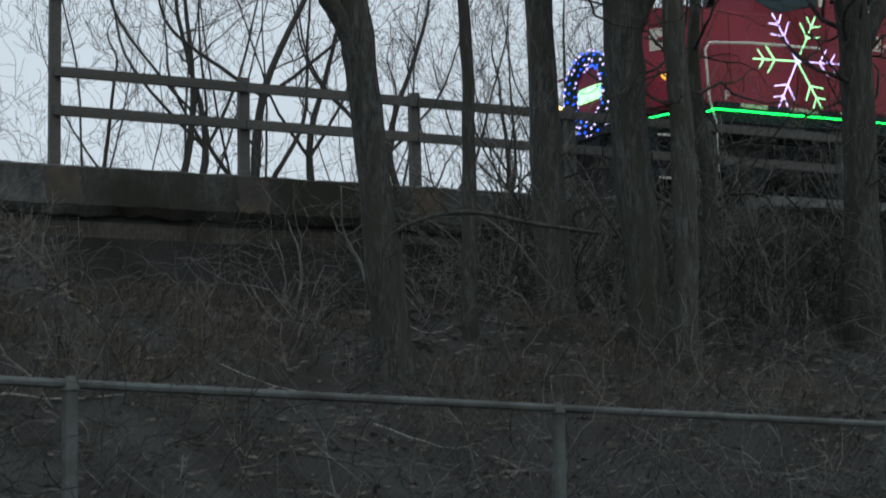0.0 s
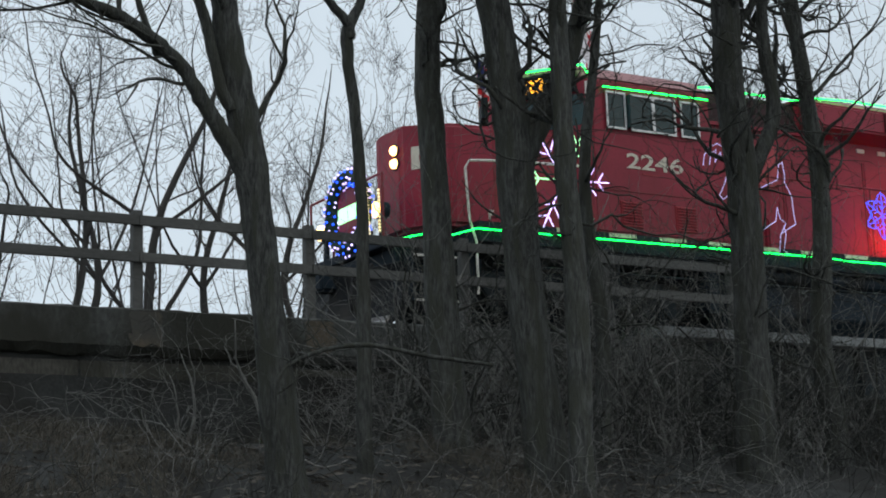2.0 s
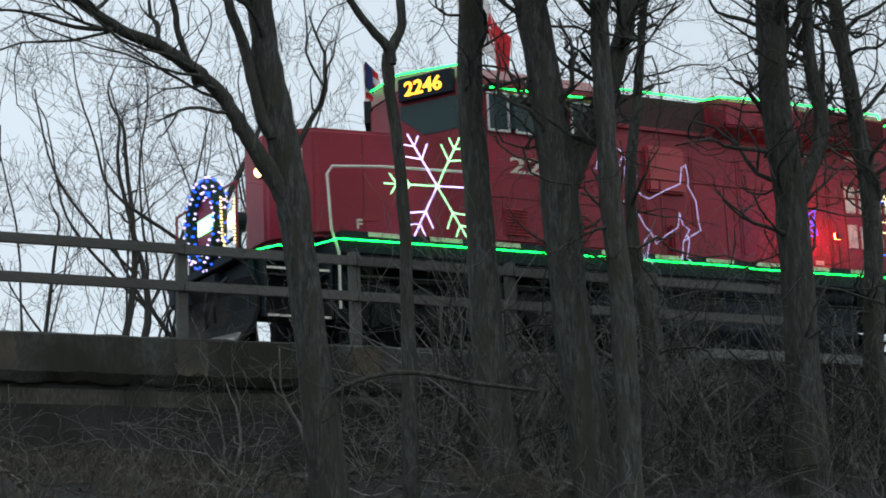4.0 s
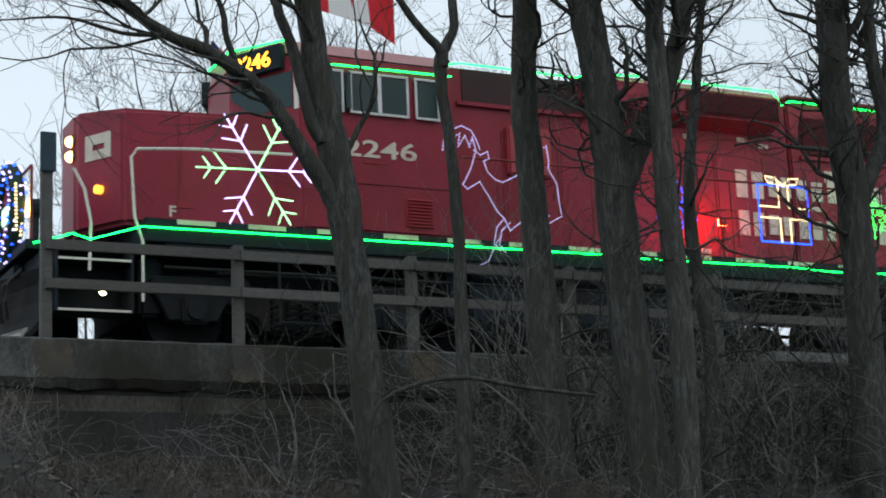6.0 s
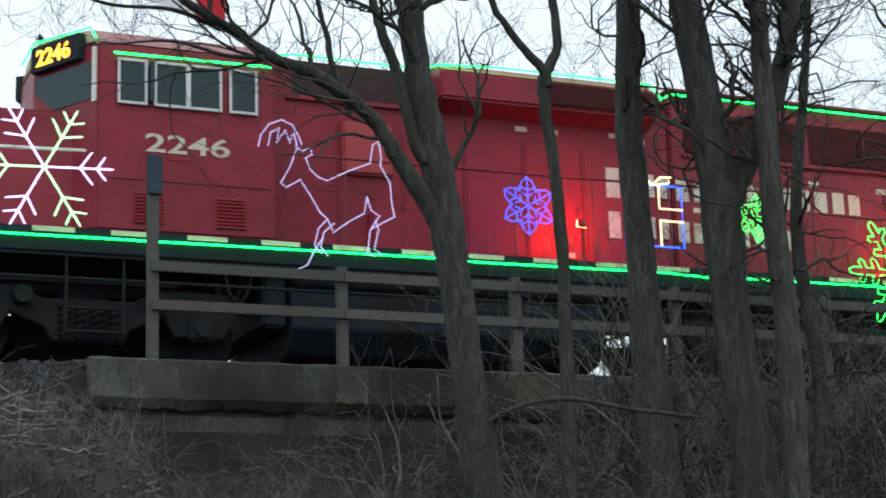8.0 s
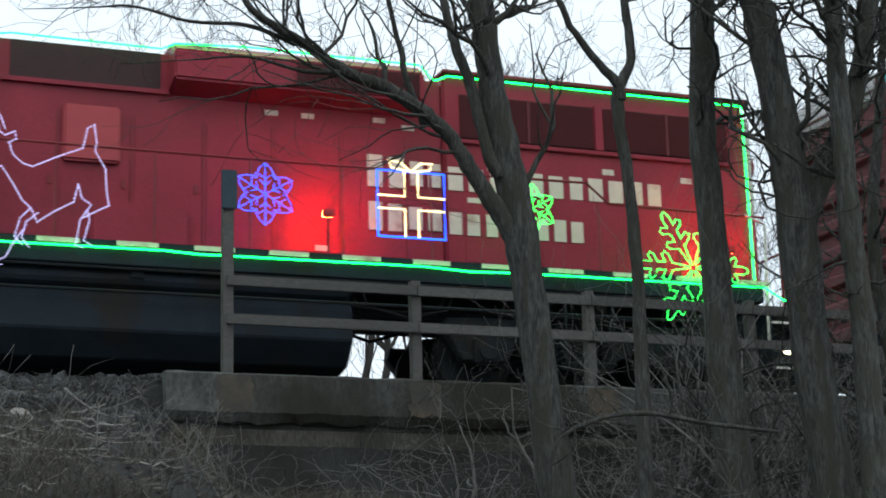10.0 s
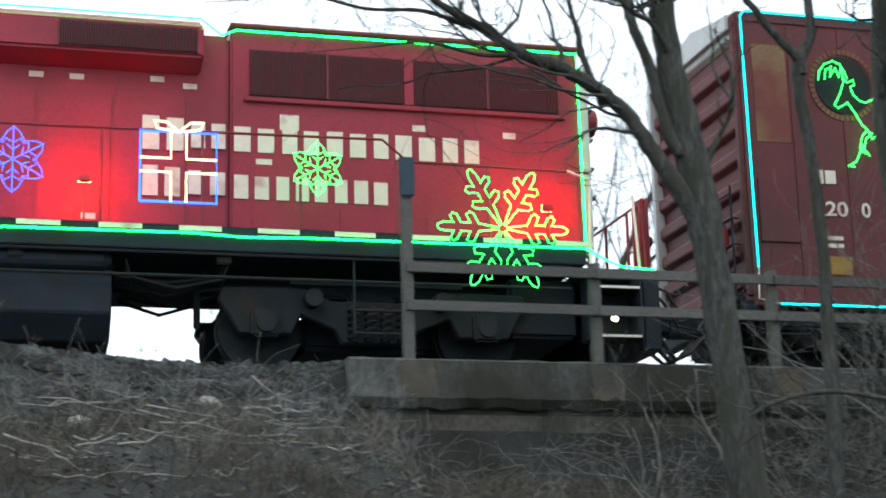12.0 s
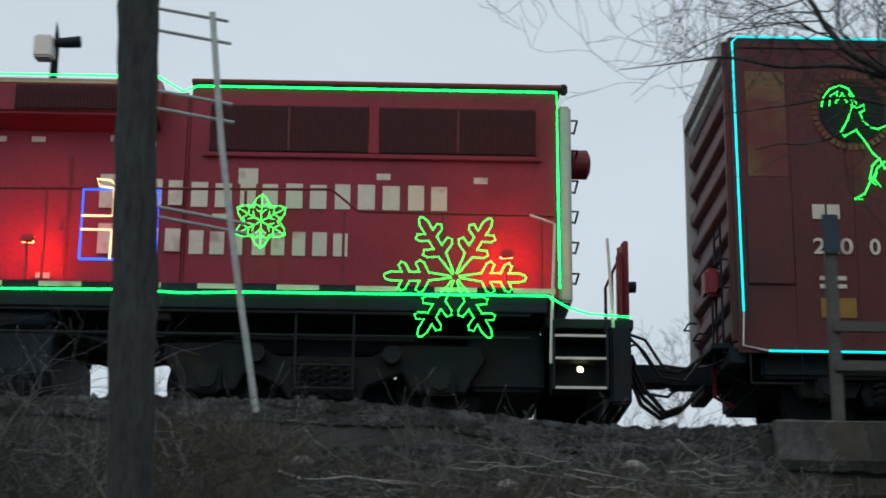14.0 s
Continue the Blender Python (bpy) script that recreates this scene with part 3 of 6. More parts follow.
def louvre_panel(parent, x0, x1, y, z0, z1, n):
    fr = part("louvre_panel", crate(x0, x1, y - 0.012, y + 0.02, z0, z1, 0.006), LOUVRE, parent)
    h = (z1 - z0) / n
    for i in range(n):
        za = z0 + i * h
        bm = slab(bmesh.new(), [(x0 + 0.03, za + 0.1 * h), (x1 - 0.03, za + 0.1 * h), (x1 - 0.03, za + 0.6 * h),
                                (x0 + 0.03, za + 0.6 * h)], y - 0.035, y - 0.013)
        for v in bm.verts:
            if v.co.y < y - 0.03 and v.co.z > za + 0.3 * h:
                v.co.y = y - 0.016
        part("louvre", bm, LOUVRE, fr)


def cab_window(parent, x0, x1, z0, z1, split=False):
    y = NEAR - 0.004
    w = part("cab_window", crate(x0, x1, y - 0.006, y + 0.03, z0, z1), PANE, parent, "dark cab window in a pale metal frame")
    t = 0.035
    bars = [(x0 - t, x1 + t, z1, z1 + t), (x0 - t, x1 + t, z0 - t, z0), (x0 - t, x0, z0, z1), (x1, x1 + t, z0, z1)]
    if split:
        xm = (x0 + x1) / 2
        bars.append((xm - 0.03, xm + 0.03, z0, z1))
    for a, b, c, d in bars:
        part("window_frame", crate(a, b, y - 0.03, y - 0.007, c, d, 0.006), TRIM, w)


def cloth(parent, name, x0, x1, z0, z1, y, mat, label, sag=0.12):
    """A small flag blown into folds, a rigid sheet with thickness."""
    bm = bmesh.new()
    n = 12
    rows = []
    for i in range(n + 1):
        k = i / n
        x = x0 + (x1 - x0) * k
        yy = y + 0.07 * math.sin(7.5 * k + 0.6) * (0.3 + k)
        dz = -sag * k * k + 0.04 * math.sin(9 * k)
        rows.append([(x, yy, z0 + dz), (x, yy, z1 + dz), (x, yy + 0.006, z1 + dz), (x, yy + 0.006, z0 + dz)])
    loft(bm, rows)
    return part(name, bm, mat, parent, label)


def flag_at(u, v):
    """A point of the blown flag, u along the fly and v up the hoist."""
    return Vector((16.84 + 1.52 * u - 0.12 * u * u, 21.0 + 0.1 * math.sin(8.5 * u + 0.8 * v + 0.4) * (0.25 + u),
                   10.1 + 0.86 * v - 0.12 * u - 0.3 * u * u * u + 0.045 * math.sin(9 * u + 2 * v)))


def flag_panel(u0, u1):
    """A strip of the flag in folds, a rigid sheet with thickness."""
    n, m = 10, 7
    bm = bmesh.new()
    rows = []
    for i in range(n + 1):
        u = u0 + (u1 - u0) * i / n
        front = [flag_at(u, k / m) for k in range(m + 1)]
        rows.append(front + [p + Vector((0, 0.006, 0)) for p in front[::-1]])
    return loft(bm, rows)


WHEELS = []
FLAG = {}


def locomotive():
    o = thing("locomotive", (21.45, CY, RAIL), "red diesel locomotive hung with Christmas lights, on the track", "locomotive")
    # underframe and deck
    deck = part("deck", crate(14.35, 29.1, NEAR, mirror_y(NEAR), 6.50, 6.80, 0.012), BLACK, o, "black steel deck and side sill")
    for s in (0, 1):
        y0, y1 = (NEAR - 0.006, NEAR + 0.01) if s == 0 else (mirror_y(NEAR) - 0.01, mirror_y(NEAR) + 0.006)
        for i in range(16):
            x = 14.75 + 0.93 * i
            part("sill_stripe", crate(x, x + 0.5, y0, y1, 6.735, 6.795), CREAM, deck)
    part("end_platform", crate(12.95, 14.34, 20.35, mirror_y(20.35), 6.38, 6.50, 0.01), BLACK, deck)
    part("end_platform", crate(29.11, 30.15, 20.35, mirror_y(20.35), 6.38, 6.50, 0.01), BLACK, deck)
    part("centre_sill", crate(13.0, 30.2, CY - 0.45, CY + 0.45, 6.2, 6.37, 0.03), BLACK, deck)
    # pilot and plough
    rings = []
    for k in range(13):
        v = -1 + k / 6
        n = 12.62 + 0.42 * abs(v)
        face = [(n - 0.16, 5.28), (n - 0.06, 5.36), (n + 0.06, 5.52), (n + 0.13, 5.74), (n + 0.14, 5.96), (n + 0.08, 6.14)]
        back = [(n + 0.12, 6.16), (n + 0.19, 5.96), (n + 0.18, 5.72), (n + 0.12, 5.5), (n - 0.02, 5.32), (n - 0.12, 5.265)]
        rings.append([(x, CY + 1.4 * v, z) for x, z in face + back])
    plough = part("snow_plough", loft(bmesh.new(), rings), PLOUGH, o, "black worn steel snow plough")
    part("cutting_edge", loft(bmesh.new(), [[(r[0][0] - 0.02, r[0][1], 5.25), (r[0][0] - 0.015, r[0][1], 5.33), (r[0][0] + 0.07, r[0][1], 5.4),
                                            (r[0][0] + 0.07, r[0][1], 5.37)] for r in rings]), STEEL, plough, "bare worn steel edge")
    for v in (-0.8, -0.3, 0.3, 0.8):
        part("brace", tube(bmesh.new(), [(12.84 + 0.42 * abs(v), CY + 1.4 * v, 5.6), (13.3, CY + 1.4 * v, 6.3)], 0.04, 8), BLACK, plough)
    part("front_pilot", crate(13.12, 13.2, CY - 1.3, CY + 1.3, 5.55, 6.375, 0.02), BLACK, o)
    for y in (20.75, 21.05, 22.2, 22.5):
        part("air_hose", tube(bmesh.new(), [(13.0, y, 6.2), (12.85, y, 6.05), (12.8, y, 5.8), (12.84, y + 0.05, 5.6)], 0.028, 8), RUBBER, o)
    part("rear_pilot", crate(29.85, 30.1, CY - 1.4, CY + 1.4, 5.45, 6.37, 0.03), BLACK, o)
    for xa, xb in ((13.25, 14.2), (29.16, 29.82)):
        for s in (-1, 1):
            ya, yb = (NEAR, NEAR + 0.45) if s < 0 else (mirror_y(NEAR) - 0.45, mirror_y(NEAR))
            st = part("steps", crate(xa, xa + 0.03, ya, yb, 5.6, 6.42), BLACK, o, "black steel boarding steps with pale edges")
            part("step_cheek", crate(xb - 0.03, xb, ya, yb, 5.6, 6.42), BLACK, st)
            part("step_back", crate(xa + 0.03, xb - 0.03, yb - 0.03 if s < 0 else ya, yb if s < 0 else ya + 0.03, 5.6, 6.42), BLACK, st)
            for z in (5.6, 5.95, 6.22):
                part("tread", crate(xa + 0.03, xb - 0.03, ya + 0.02, yb - 0.04, z, z + 0.025), GRIME_AND_SHADE, st)
                part("tread_edge", crate(xa + 0.03, xb - 0.03, ya - 0.003 if s < 0 else yb - 0.02, ya + 0.018 if s < 0 else yb + 0.003,
                                         z + 0.002, z + 0.03), WHITE, st)
    for x in (13.86, 29.5):
        bm = tube(bmesh.new(), [(x, NEAR + 0.2, 5.88), (x, NEAR + 0.12, 5.85)], 0.032, 12)
        part("step_lamp", bm, L_STEP, o, "small lit step lamp")
    # fuel tank, air tanks and pipes
    zs = [(20.35, 6.3), (20.25, 6.1), (20.25, 5.75), (20.5, 5.45), (20.9, 5.38)]
    ring = [(y, z) for y, z in zs] + [(mirror_y(y), z) for y, z in zs[::-1]]
    part("fuel_tank", bevelled(loft(bmesh.new(), [[(x, y, z) for y, z in ring] for x in (18.9, 19.0, 23.2, 23.3)]), 0.02, 1),
         BLACK, o, "black steel fuel tank under the deck")
    for y in (20.32, mirror_y(20.32)):
        part("air_reservoir", tube(bmesh.new(), [(18.9, y, 6.38), (19.0, y, 6.38), (23.2, y, 6.38), (23.3, y, 6.38)],
                                   [0.05, 0.13, 0.13, 0.05], 14), BLACK, o, "long black air reservoir")
    for z, y in ((6.47, 20.13), (6.2, 20.16)):
        part("air_pipe", tube(bmesh.new(), [(14.6, y, z), (28.9, y, z)], 0.02, 6), GRIME_AND_SHADE, o)
    for x in (18.2, 24.5, 20.5, 22.1):
        part("air_valve", crate(x, x + 0.18, NEAR + 0.06, NEAR + 0.2, 6.36, 6.5, 0.02), GRIME_AND_SHADE, o)
    rng = random.Random(61)
    for x0, x1 in ((17.95, 18.6), (23.28, 24.75)):
        for k in range(7):
            y = 20.35 + 0.22 * k
            xa, xb = x0 + rng.uniform(0, 0.25), x1 - rng.uniform(0, 0.3)
            drop = rng.uniform(0.06, 0.34)
            pts = [(xa, y, 6.42), (xa + 0.06, y, 6.3 - 0.5 * drop), (0.5 * (xa + xb), y + 0.05, 6.28 - drop), (xb - 0.08, y, 6.32 - 0.6 * drop), (xb, y, 6.42)]
            part("brake_hose", tube(bmesh.new(), pts, rng.uniform(0.018, 0.034), 7), RUBBER, o)
        part("brake_lever", crate(x1 - 0.42, x1 - 0.34, 20.9, 20.96, 5.72, 6.4, 0.015), GRIME_AND_SHADE, o)
    part("sand_box", crate(18.55, 18.85, 20.3, mirror_y(20.3), 5.75, 6.45, 0.04), BLACK, o)
    for a, b in ((14.4, 14.7), (28.2, 29.1)):
        part("end_equipment", crate(a, b, 20.55, mirror_y(20.55), 5.65, 6.4, 0.05), BLACK, o)
    for xc in (16.42, 26.48):
        truck(o, xc, 2.74)
        for dx in (-1.37, 1.37):
            WHEELS.append((wheelset(o, xc + dx), 0.51))
    for xa in (16.1, 26.15):
        bm = bmesh.new()
        for dx in (0, 0.68):
            tube(bm, [(xa + dx, NEAR + 0.05, 6.5), (xa + dx, NEAR + 0.05, 5.55)], 0.018, 6)
        for z in (5.57, 5.85):
            tube(bm, [(xa, NEAR + 0.05, z), (xa + 0.68, NEAR + 0.05, z)], 0.018, 6)
        part("hanging_step", bm, GRIME_AND_SHADE, o, "grey steel hanging step on the truck")
    # nose
    plan = prow(14.2, 13.78, 20.5, 0.35, 16.42)
    crown = [8.3, 8.42, 8.42, 8.3, 8.38, 8.38]
    bm = loft(bmesh.new(), [[(x, y, 6.802) for x, y in plan], [(x, y, z) for (x, y), z in zip(plan, crown)]])
    part("nose", bevelled(bm, 0.06, 3), RED, o, "red low nose with raked front", smooth=False)
    part("nose_mark", put_patch((14.094, 20.69), (13.875, 21.08), 7.62, 8.04), CREAM, o, "cream painted mark")
    part("marker_lamp", tube(bmesh.new(), [(14.02, 20.86, 7.3), (13.94, 20.82, 7.3)], 0.06, 12), L_MARK, o, "small amber marker lamp")
    part("nose_door_edge", crate(14.9, 14.92, 20.492, 20.51, 6.85, 8.25), RED_DARK, o)
    for z in (7.85, 8.05):
        bm = bmesh.new()
        bmesh.ops.create_uvsphere(bm, u_segments=16, v_segments=10, radius=0.075, matrix=Matrix.Translation((13.76, CY - 0.22, z)))
        hl = part("headlight", bm, L_HEAD, o, "lit domed headlight", smooth=True)
        part("headlight_ring", tube(bmesh.new(), [(13.8, CY - 0.22, z), (13.765, CY - 0.22, z)], 0.1, 16), BLACK, hl)
    for y in (20.75, mirror_y(20.75)):
        d = part("ditch_light", tube(bmesh.new(), [(13.25, y, 6.98), (13.08, y, 6.98)], 0.12, 14), BLACK, o)
        part("lens", tube(bmesh.new(), [(13.085, y, 6.98), (13.06, y, 6.98)], 0.115, 14), L_HEAD, d, "lit ditch light lens")
        part("bracket", crate(13.14, 13.2, y - 0.04, y + 0.04, 6.5, 6.87), BLACK, d)
    part("front_mark", put_letters("F", 0.14, 0.09, (14.78, 20.494, 6.93), (1, 0, 0)), CREAM, o, "cream painted letter")
    part("nose_plate", crate(14.88, 15.08, 20.49, 20.51, 7.05, 7.13), LOUVRE, o)
    # cab
    plan = prow(16.43, 15.85, NEAR + 0.02, 0.45, 18.68)
    side = 9.15
    low, eave = [(x, y, 6.803) for x, y in plan], [(x, y, side) for x, y in plan]
    roofring = [(16.4, 20.42), (15.92, CY - 0.42), (15.92, CY + 0.42), (16.4, mirror_y(20.42)), (18.66, mirror_y(20.42)), (18.66, 20.42)]
    cab = part("cab", bevelled(loft(bmesh.new(), [low, eave]), 0.03, 2), RED, o, "red driver's cab")
    bm = loft(bmesh.new(), [[(x, y, side + 0.002) for x, y in plan], [(x, y, 9.42 + (0.08 if abs(y - CY) < 1 else 0)) for x, y in roofring]])
    part("cab_roof", bevelled(bm, 0.04, 2), material("weathered_roof", (0.34, 0.17, 0.17), 0.6, vary=0.25, scale=3, bump=0.1), cab,
         "faded pinkish cab roof")
    for x0, x1, sp in ((16.70, 17.0, False), (17.15, 17.94, True), (18.1, 18.4, False)):
        cab_window(cab, x0, x1, 8.42, 8.93, sp)
    part("wind_deflector", crate(17.05, 17.11, NEAR - 0.1, NEAR + 0.01, 8.42, 8.93, 0.01), PANE, cab)
    # raked cab front: windscreens and number boards
    for s in (1, -1):
        a, b = Vector((16.43, CY - s * 1.48, 0)), Vector((15.85, CY - s * 0.45, 0))
        d = (b - a).normalized()
        out = Vector((-abs(d.y), -s * abs(d.x), 0)).normalized()

        def face(k, z, lift):
            p = a.lerp(b, k) + out * lift
            return (p.x, p.y, z)

        def plate(pts, lift):
            return loft(bmesh.new(), [[face(k, z, -0.01) for k, z in pts], [face(k, z, lift) for k, z in pts]])
        part("windscreen", plate([(0.1, 8.45), (0.1, 8.93), (0.98, 8.93), (0.98, 8.74), (0.66, 8.45)], 0.012), PANE, cab, "dark windscreen")
        part("windscreen_post", plate([(0.02, 8.4), (0.02, 9.1), (0.07, 9.1), (0.07, 8.4)], 0.02), WHITE, cab)
        nb = part("number_board", plate([(0.2, 8.98), (0.2, 9.31), (0.95, 9.31), (0.95, 8.98)], 0.1), BLACK, cab, "black lit number board")
        start, way = (face(0.86, 9.035, 0.104), a - b) if s == 1 else (face(0.18, 9.035, 0.104), b - a)
        if s == 1:
            part("digits", put_letters("2246", 0.215, 0.62, start, way), L_AMBER, nb, "amber lit number")
    part("number", put_letters("2246", 0.24, 1.06, (17.02, NEAR + 0.014, 7.81), (1, 0, 0)), CREAM, cab, "worn cream road number")
    for x in (16.86, 17.88):
        louvre_panel(cab, x, x + 0.42, NEAR + 0.02, 6.91, 7.31, 9)
    part("cab_belt_seam", crate(16.5, 18.6, NEAR + 0.008, NEAR + 0.03, 7.45, 7.465), RED_DARK, cab)
    part("plate", crate(17.3, 17.62, NEAR + 0.01, NEAR + 0.03, 7.73, 7.76), LOUVRE, cab)
    # long hood
    hood = part("long_hood", bevelled(crate(18.69, 24.72, HOOD, mirror_y(HOOD), 6.802, 9.42), 0.04, 2), RED, o, "red long hood with doors")
    part("hood_recess", crate(19.1, 20.95, HOOD - 0.02, HOOD + 0.03, 8.92, 9.40), GRILLE, hood, "dark intake recess")
    part("filter_box", crate(19.75, 20.45, HOOD - 0.1, HOOD + 0.02, 7.9, 8.62, 0.03), material("faded_red", (0.36, 0.045, 0.055), 0.5, vary=0.12, scale=3, bump=0.05), hood, "faded red filter box")
    part("lower_box", crate(20.1, 21.3, HOOD - 0.14, HOOD + 0.02, 6.81, 7.4, 0.03), RED, hood)
    part("recess_ledge", crate(19.0, 21.05, HOOD - 0.06, HOOD + 0.03, 8.86, 8.915), RED, hood)
    bm = loft(bmesh.new(), [[(21.05, 20.72, 8.86), (21.05, 20.32, 8.98), (21.05, 20.32, 9.36), (21.05, 20.55, 9.52), (21.05, 20.72, 9.52)],
                            [(24.36, 20.72, 8.86), (24.36, 20.32, 8.98), (24.36, 20.32, 9.36), (24.36, 20.55, 9.52), (24.36, 20.72, 9.52)]])
    bl = part("blower_duct", bevelled(bm, 0.03, 2), RED, hood, "red overhanging dynamic brake housing")
    vent_bank(bl, 22.62, 24.28, 20.32, 9.02, 9.34, 60)
    part("duct_plate", crate(21.6, 21.75, 20.312, 20.33, 9.18, 9.26), LOUVRE, bl)
    part("duct_roof", crate(21.05, 24.36, 20.6, mirror_y(20.6), 9.425, 9.53, 0.02), RED_DARK, hood)
    rad = part("radiator_section", bevelled(crate(24.73, 29.3, HOOD - 0.02, mirror_y(HOOD) + 0.02, 6.803, 9.52), 0.03, 2), RED, o,
               "red radiator section of the hood")
    for x0, x1 in ((24.97, 26.93), (27.08, 29.02)):
        vent_bank(rad, x0, x1, HOOD - 0.022, 8.64, 9.25, 72)
        part("grille_post", crate((x0 + x1) / 2 - 0.02, (x0 + x1) / 2 + 0.02, HOOD - 0.075, HOOD - 0.064, 8.64, 9.25), GRILLE_BAR, rad)
    part("radiator_sill", crate(24.9, 29.1, HOOD - 0.075, HOOD - 0.02, 8.56, 8.62, 0.01), RED, rad)
    part("radiator_post", crate(26.94, 27.07, HOOD - 0.075, HOOD - 0.02, 8.622, 9.27, 0.01), RED, rad)
    part("roof_lip", crate(24.72, 29.34, HOOD - 0.08, mirror_y(HOOD) + 0.08, 9.525, 9.575, 0.012), RED_DARK, rad)
    part("lifting_eye", crate(29.32, 29.42, HOOD - 0.05, HOOD + 0.02, 9.46, 9.6, 0.02), GRIME_AND_SHADE, rad)
    for x in (19.7, 20.6, 21.5, 22.4, 23.3, 24.2):
        part("hood_door", crate(x - 0.86, x - 0.02, HOOD - 0.012, HOOD + 0.02, 6.95, 8.55, 0.006), RED, hood)
        part("door_seam", crate(x - 0.012, x + 0.004, HOOD - 0.014, HOOD + 0.01, 6.95, 8.55), RED_DARK, hood)
        part("door_latch", crate(x - 0.12, x - 0.07, HOOD - 0.03, HOOD - 0.013, 7.6, 7.72, 0.006), RED_DARK, hood)
    for x in (25.9, 27.0, 28.1):
        part("access_door", crate(x - 0.9, x - 0.02, HOOD - 0.03, HOOD - 0.015, 6.95, 7.2, 0.005), RED, rad)
    for x, z in ((22.3, 8.72), (22.78, 8.72), (23.75, 8.75), (24.15, 8.68), (22.95, 6.98)):
        part("data_plate", crate(x, x + 0.17, HOOD - 0.02, HOOD + 0.02, z, z + 0.07), CREAM, hood)
    for x, z, w, h in ((27.05, 8.3, 0.17, 0.08), (28.25, 8.27, 0.17, 0.08), (25.35, 8.22, 0.24, 0.2), (25.05, 7.76, 0.2, 0.07)):
        part("data_plate", crate(x, x + w, HOOD - 0.026, HOOD + 0.02, z, z + h), CREAM, rad)
    letter_row(hood, 23.66, 24.68, 7.93, 8.26, LETTER_CELLS[:2], 0.05)
    letter_row(rad, 24.78, 27.93, 7.91, 8.23, LETTER_CELLS[2:], 0.0)
    letter_row(hood, 23.67, 24.68, 7.34, 7.64, [0.5, 0.5], 0.04)
    letter_row(rad, 24.78, 26.72, 7.31, 7.61, [0.5, 0.18, 0.46, 0.18, 0.5], 0.0)
    # rear end face
    part("rear_panel", crate(29.301, 29.47, HOOD + 0.06, mirror_y(HOOD) - 0.06, 6.803, 9.35, 0.03), ROOFGREY, o, "pale grey rear panel with marker lamps")
    for z in (7.2, 7.6, 8.0, 8.4, 8.8, 9.2):
        bm = tube(bmesh.new(), [(29.47, 20.9, z), (29.56, 20.9, z), (29.56, 21.3, z - 0.03), (29.47, 21.3, z)], 0.014, 6)
        part("grab_iron", bm, BLACK, o)
    part("bell", bevelled(tube(bmesh.new(), [(29.47, 21.3, 8.75), (29.52, 21.3, 8.75), (29.72, 21.3, 8.75), (29.76, 21.3, 8.75)],
                               [0.10, 0.19, 0.19, 0.1], 16), 0.01, 1), RED_DARK, o, "round dark red rear headlight housing")
    # handrails
    rail_path = [(18.75, 7.94), (22.6, 7.94), (26.52, 7.99), (26.85, 7.72), (29.2, 7.70)]
    part("handrail", rope(bmesh.new(), [(x, NEAR + 0.03, z) for x, z in rail_path], 0.018), RED_DARK, o, "dark red side handrail")
    for i in range(9):
        x = 19.6 + 1.18 * i
        top = 7.95 if x < 26.5 else 7.71
        part("stanchion", rope(bmesh.new(), [(x, NEAR + 0.03, 6.8), (x, NEAR + 0.03, top)], 0.018), RED_DARK, o)
    for pts in ([(14.32, NEAR + 0.02, 5.75), (14.32, NEAR + 0.02, 6.5), (14.22, NEAR + 0.02, 6.8), (14.18, NEAR + 0.02, 7.55),
                 (14.26, NEAR + 0.02, 7.66), (15.0, NEAR + 0.02, 7.72), (16.3, NEAR + 0.02, 7.76)],
                [(13.66, NEAR + 0.02, 6.1), (13.68, NEAR + 0.02, 6.7), (13.6, NEAR + 0.02, 7.1), (13.47, NEAR + 0.02, 7.35)],
                [(29.14, NEAR + 0.02, 5.9), (29.16, NEAR + 0.02, 6.6), (29.2, NEAR + 0.02, 7.6), (28.9, NEAR + 0.02, 7.71)],
                [(29.93, NEAR + 0.25, 5.75), (29.9, NEAR + 0.25, 6.6), (29.85, NEAR + 0.25, 7.5)]):
        part("grab_rail", rope(bmesh.new(), pts, 0.02), WHITE, o, "white painted grab rail")
    for y in (20.5, 21.2, 22.0, 22.7):
        part("end_stanchion", rope(bmesh.new(), [(13.05, y, 6.5), (13.05, y, 7.45)], 0.02), RED_DARK, o)
        part("end_stanchion", rope(bmesh.new(), [(30.1, y, 6.5), (30.1, y, 7.5)], 0.022), RED_DARK, o)
    part("end_rail", rope(bmesh.new(), [(13.05, 20.5, 7.45), (13.05, 22.7, 7.45)], 0.02), RED_DARK, o)
    part("end_rail", rope(bmesh.new(), [(30.1, 20.5, 7.5), (30.1, 22.7, 7.5)], 0.02), RED_DARK, o)
    part("rear_walkway_gate", crate(30.06, 30.14, 20.6, 20.9, 6.5, 7.55, 0.02), RED_DARK, o, "dark red rear walkway gate")
    # couplers and hoses
    for x0, x1 in ((12.55, 13.0), (30.2, 30.75)):
        part("coupler", bevelled(crate(x0, x1, CY - 0.14, CY + 0.14, 5.92, 6.2), 0.04, 2), BLACK, o, "black steel knuckle coupler")
    for k in range(3):
        y = 20.9 + 0.2 * k
        pts = [(30.15, y, 6.2), (30.35, y, 5.75 - 0.05 * k), (30.6, y + 0.1, 5.5), (30.85, y + 0.2, 5.6), (31.1, y + 0.2, 5.85)]
        part("air_hose", tube(bmesh.new(), pts, 0.028, 8), RUBBER, o, "black rubber air hose")
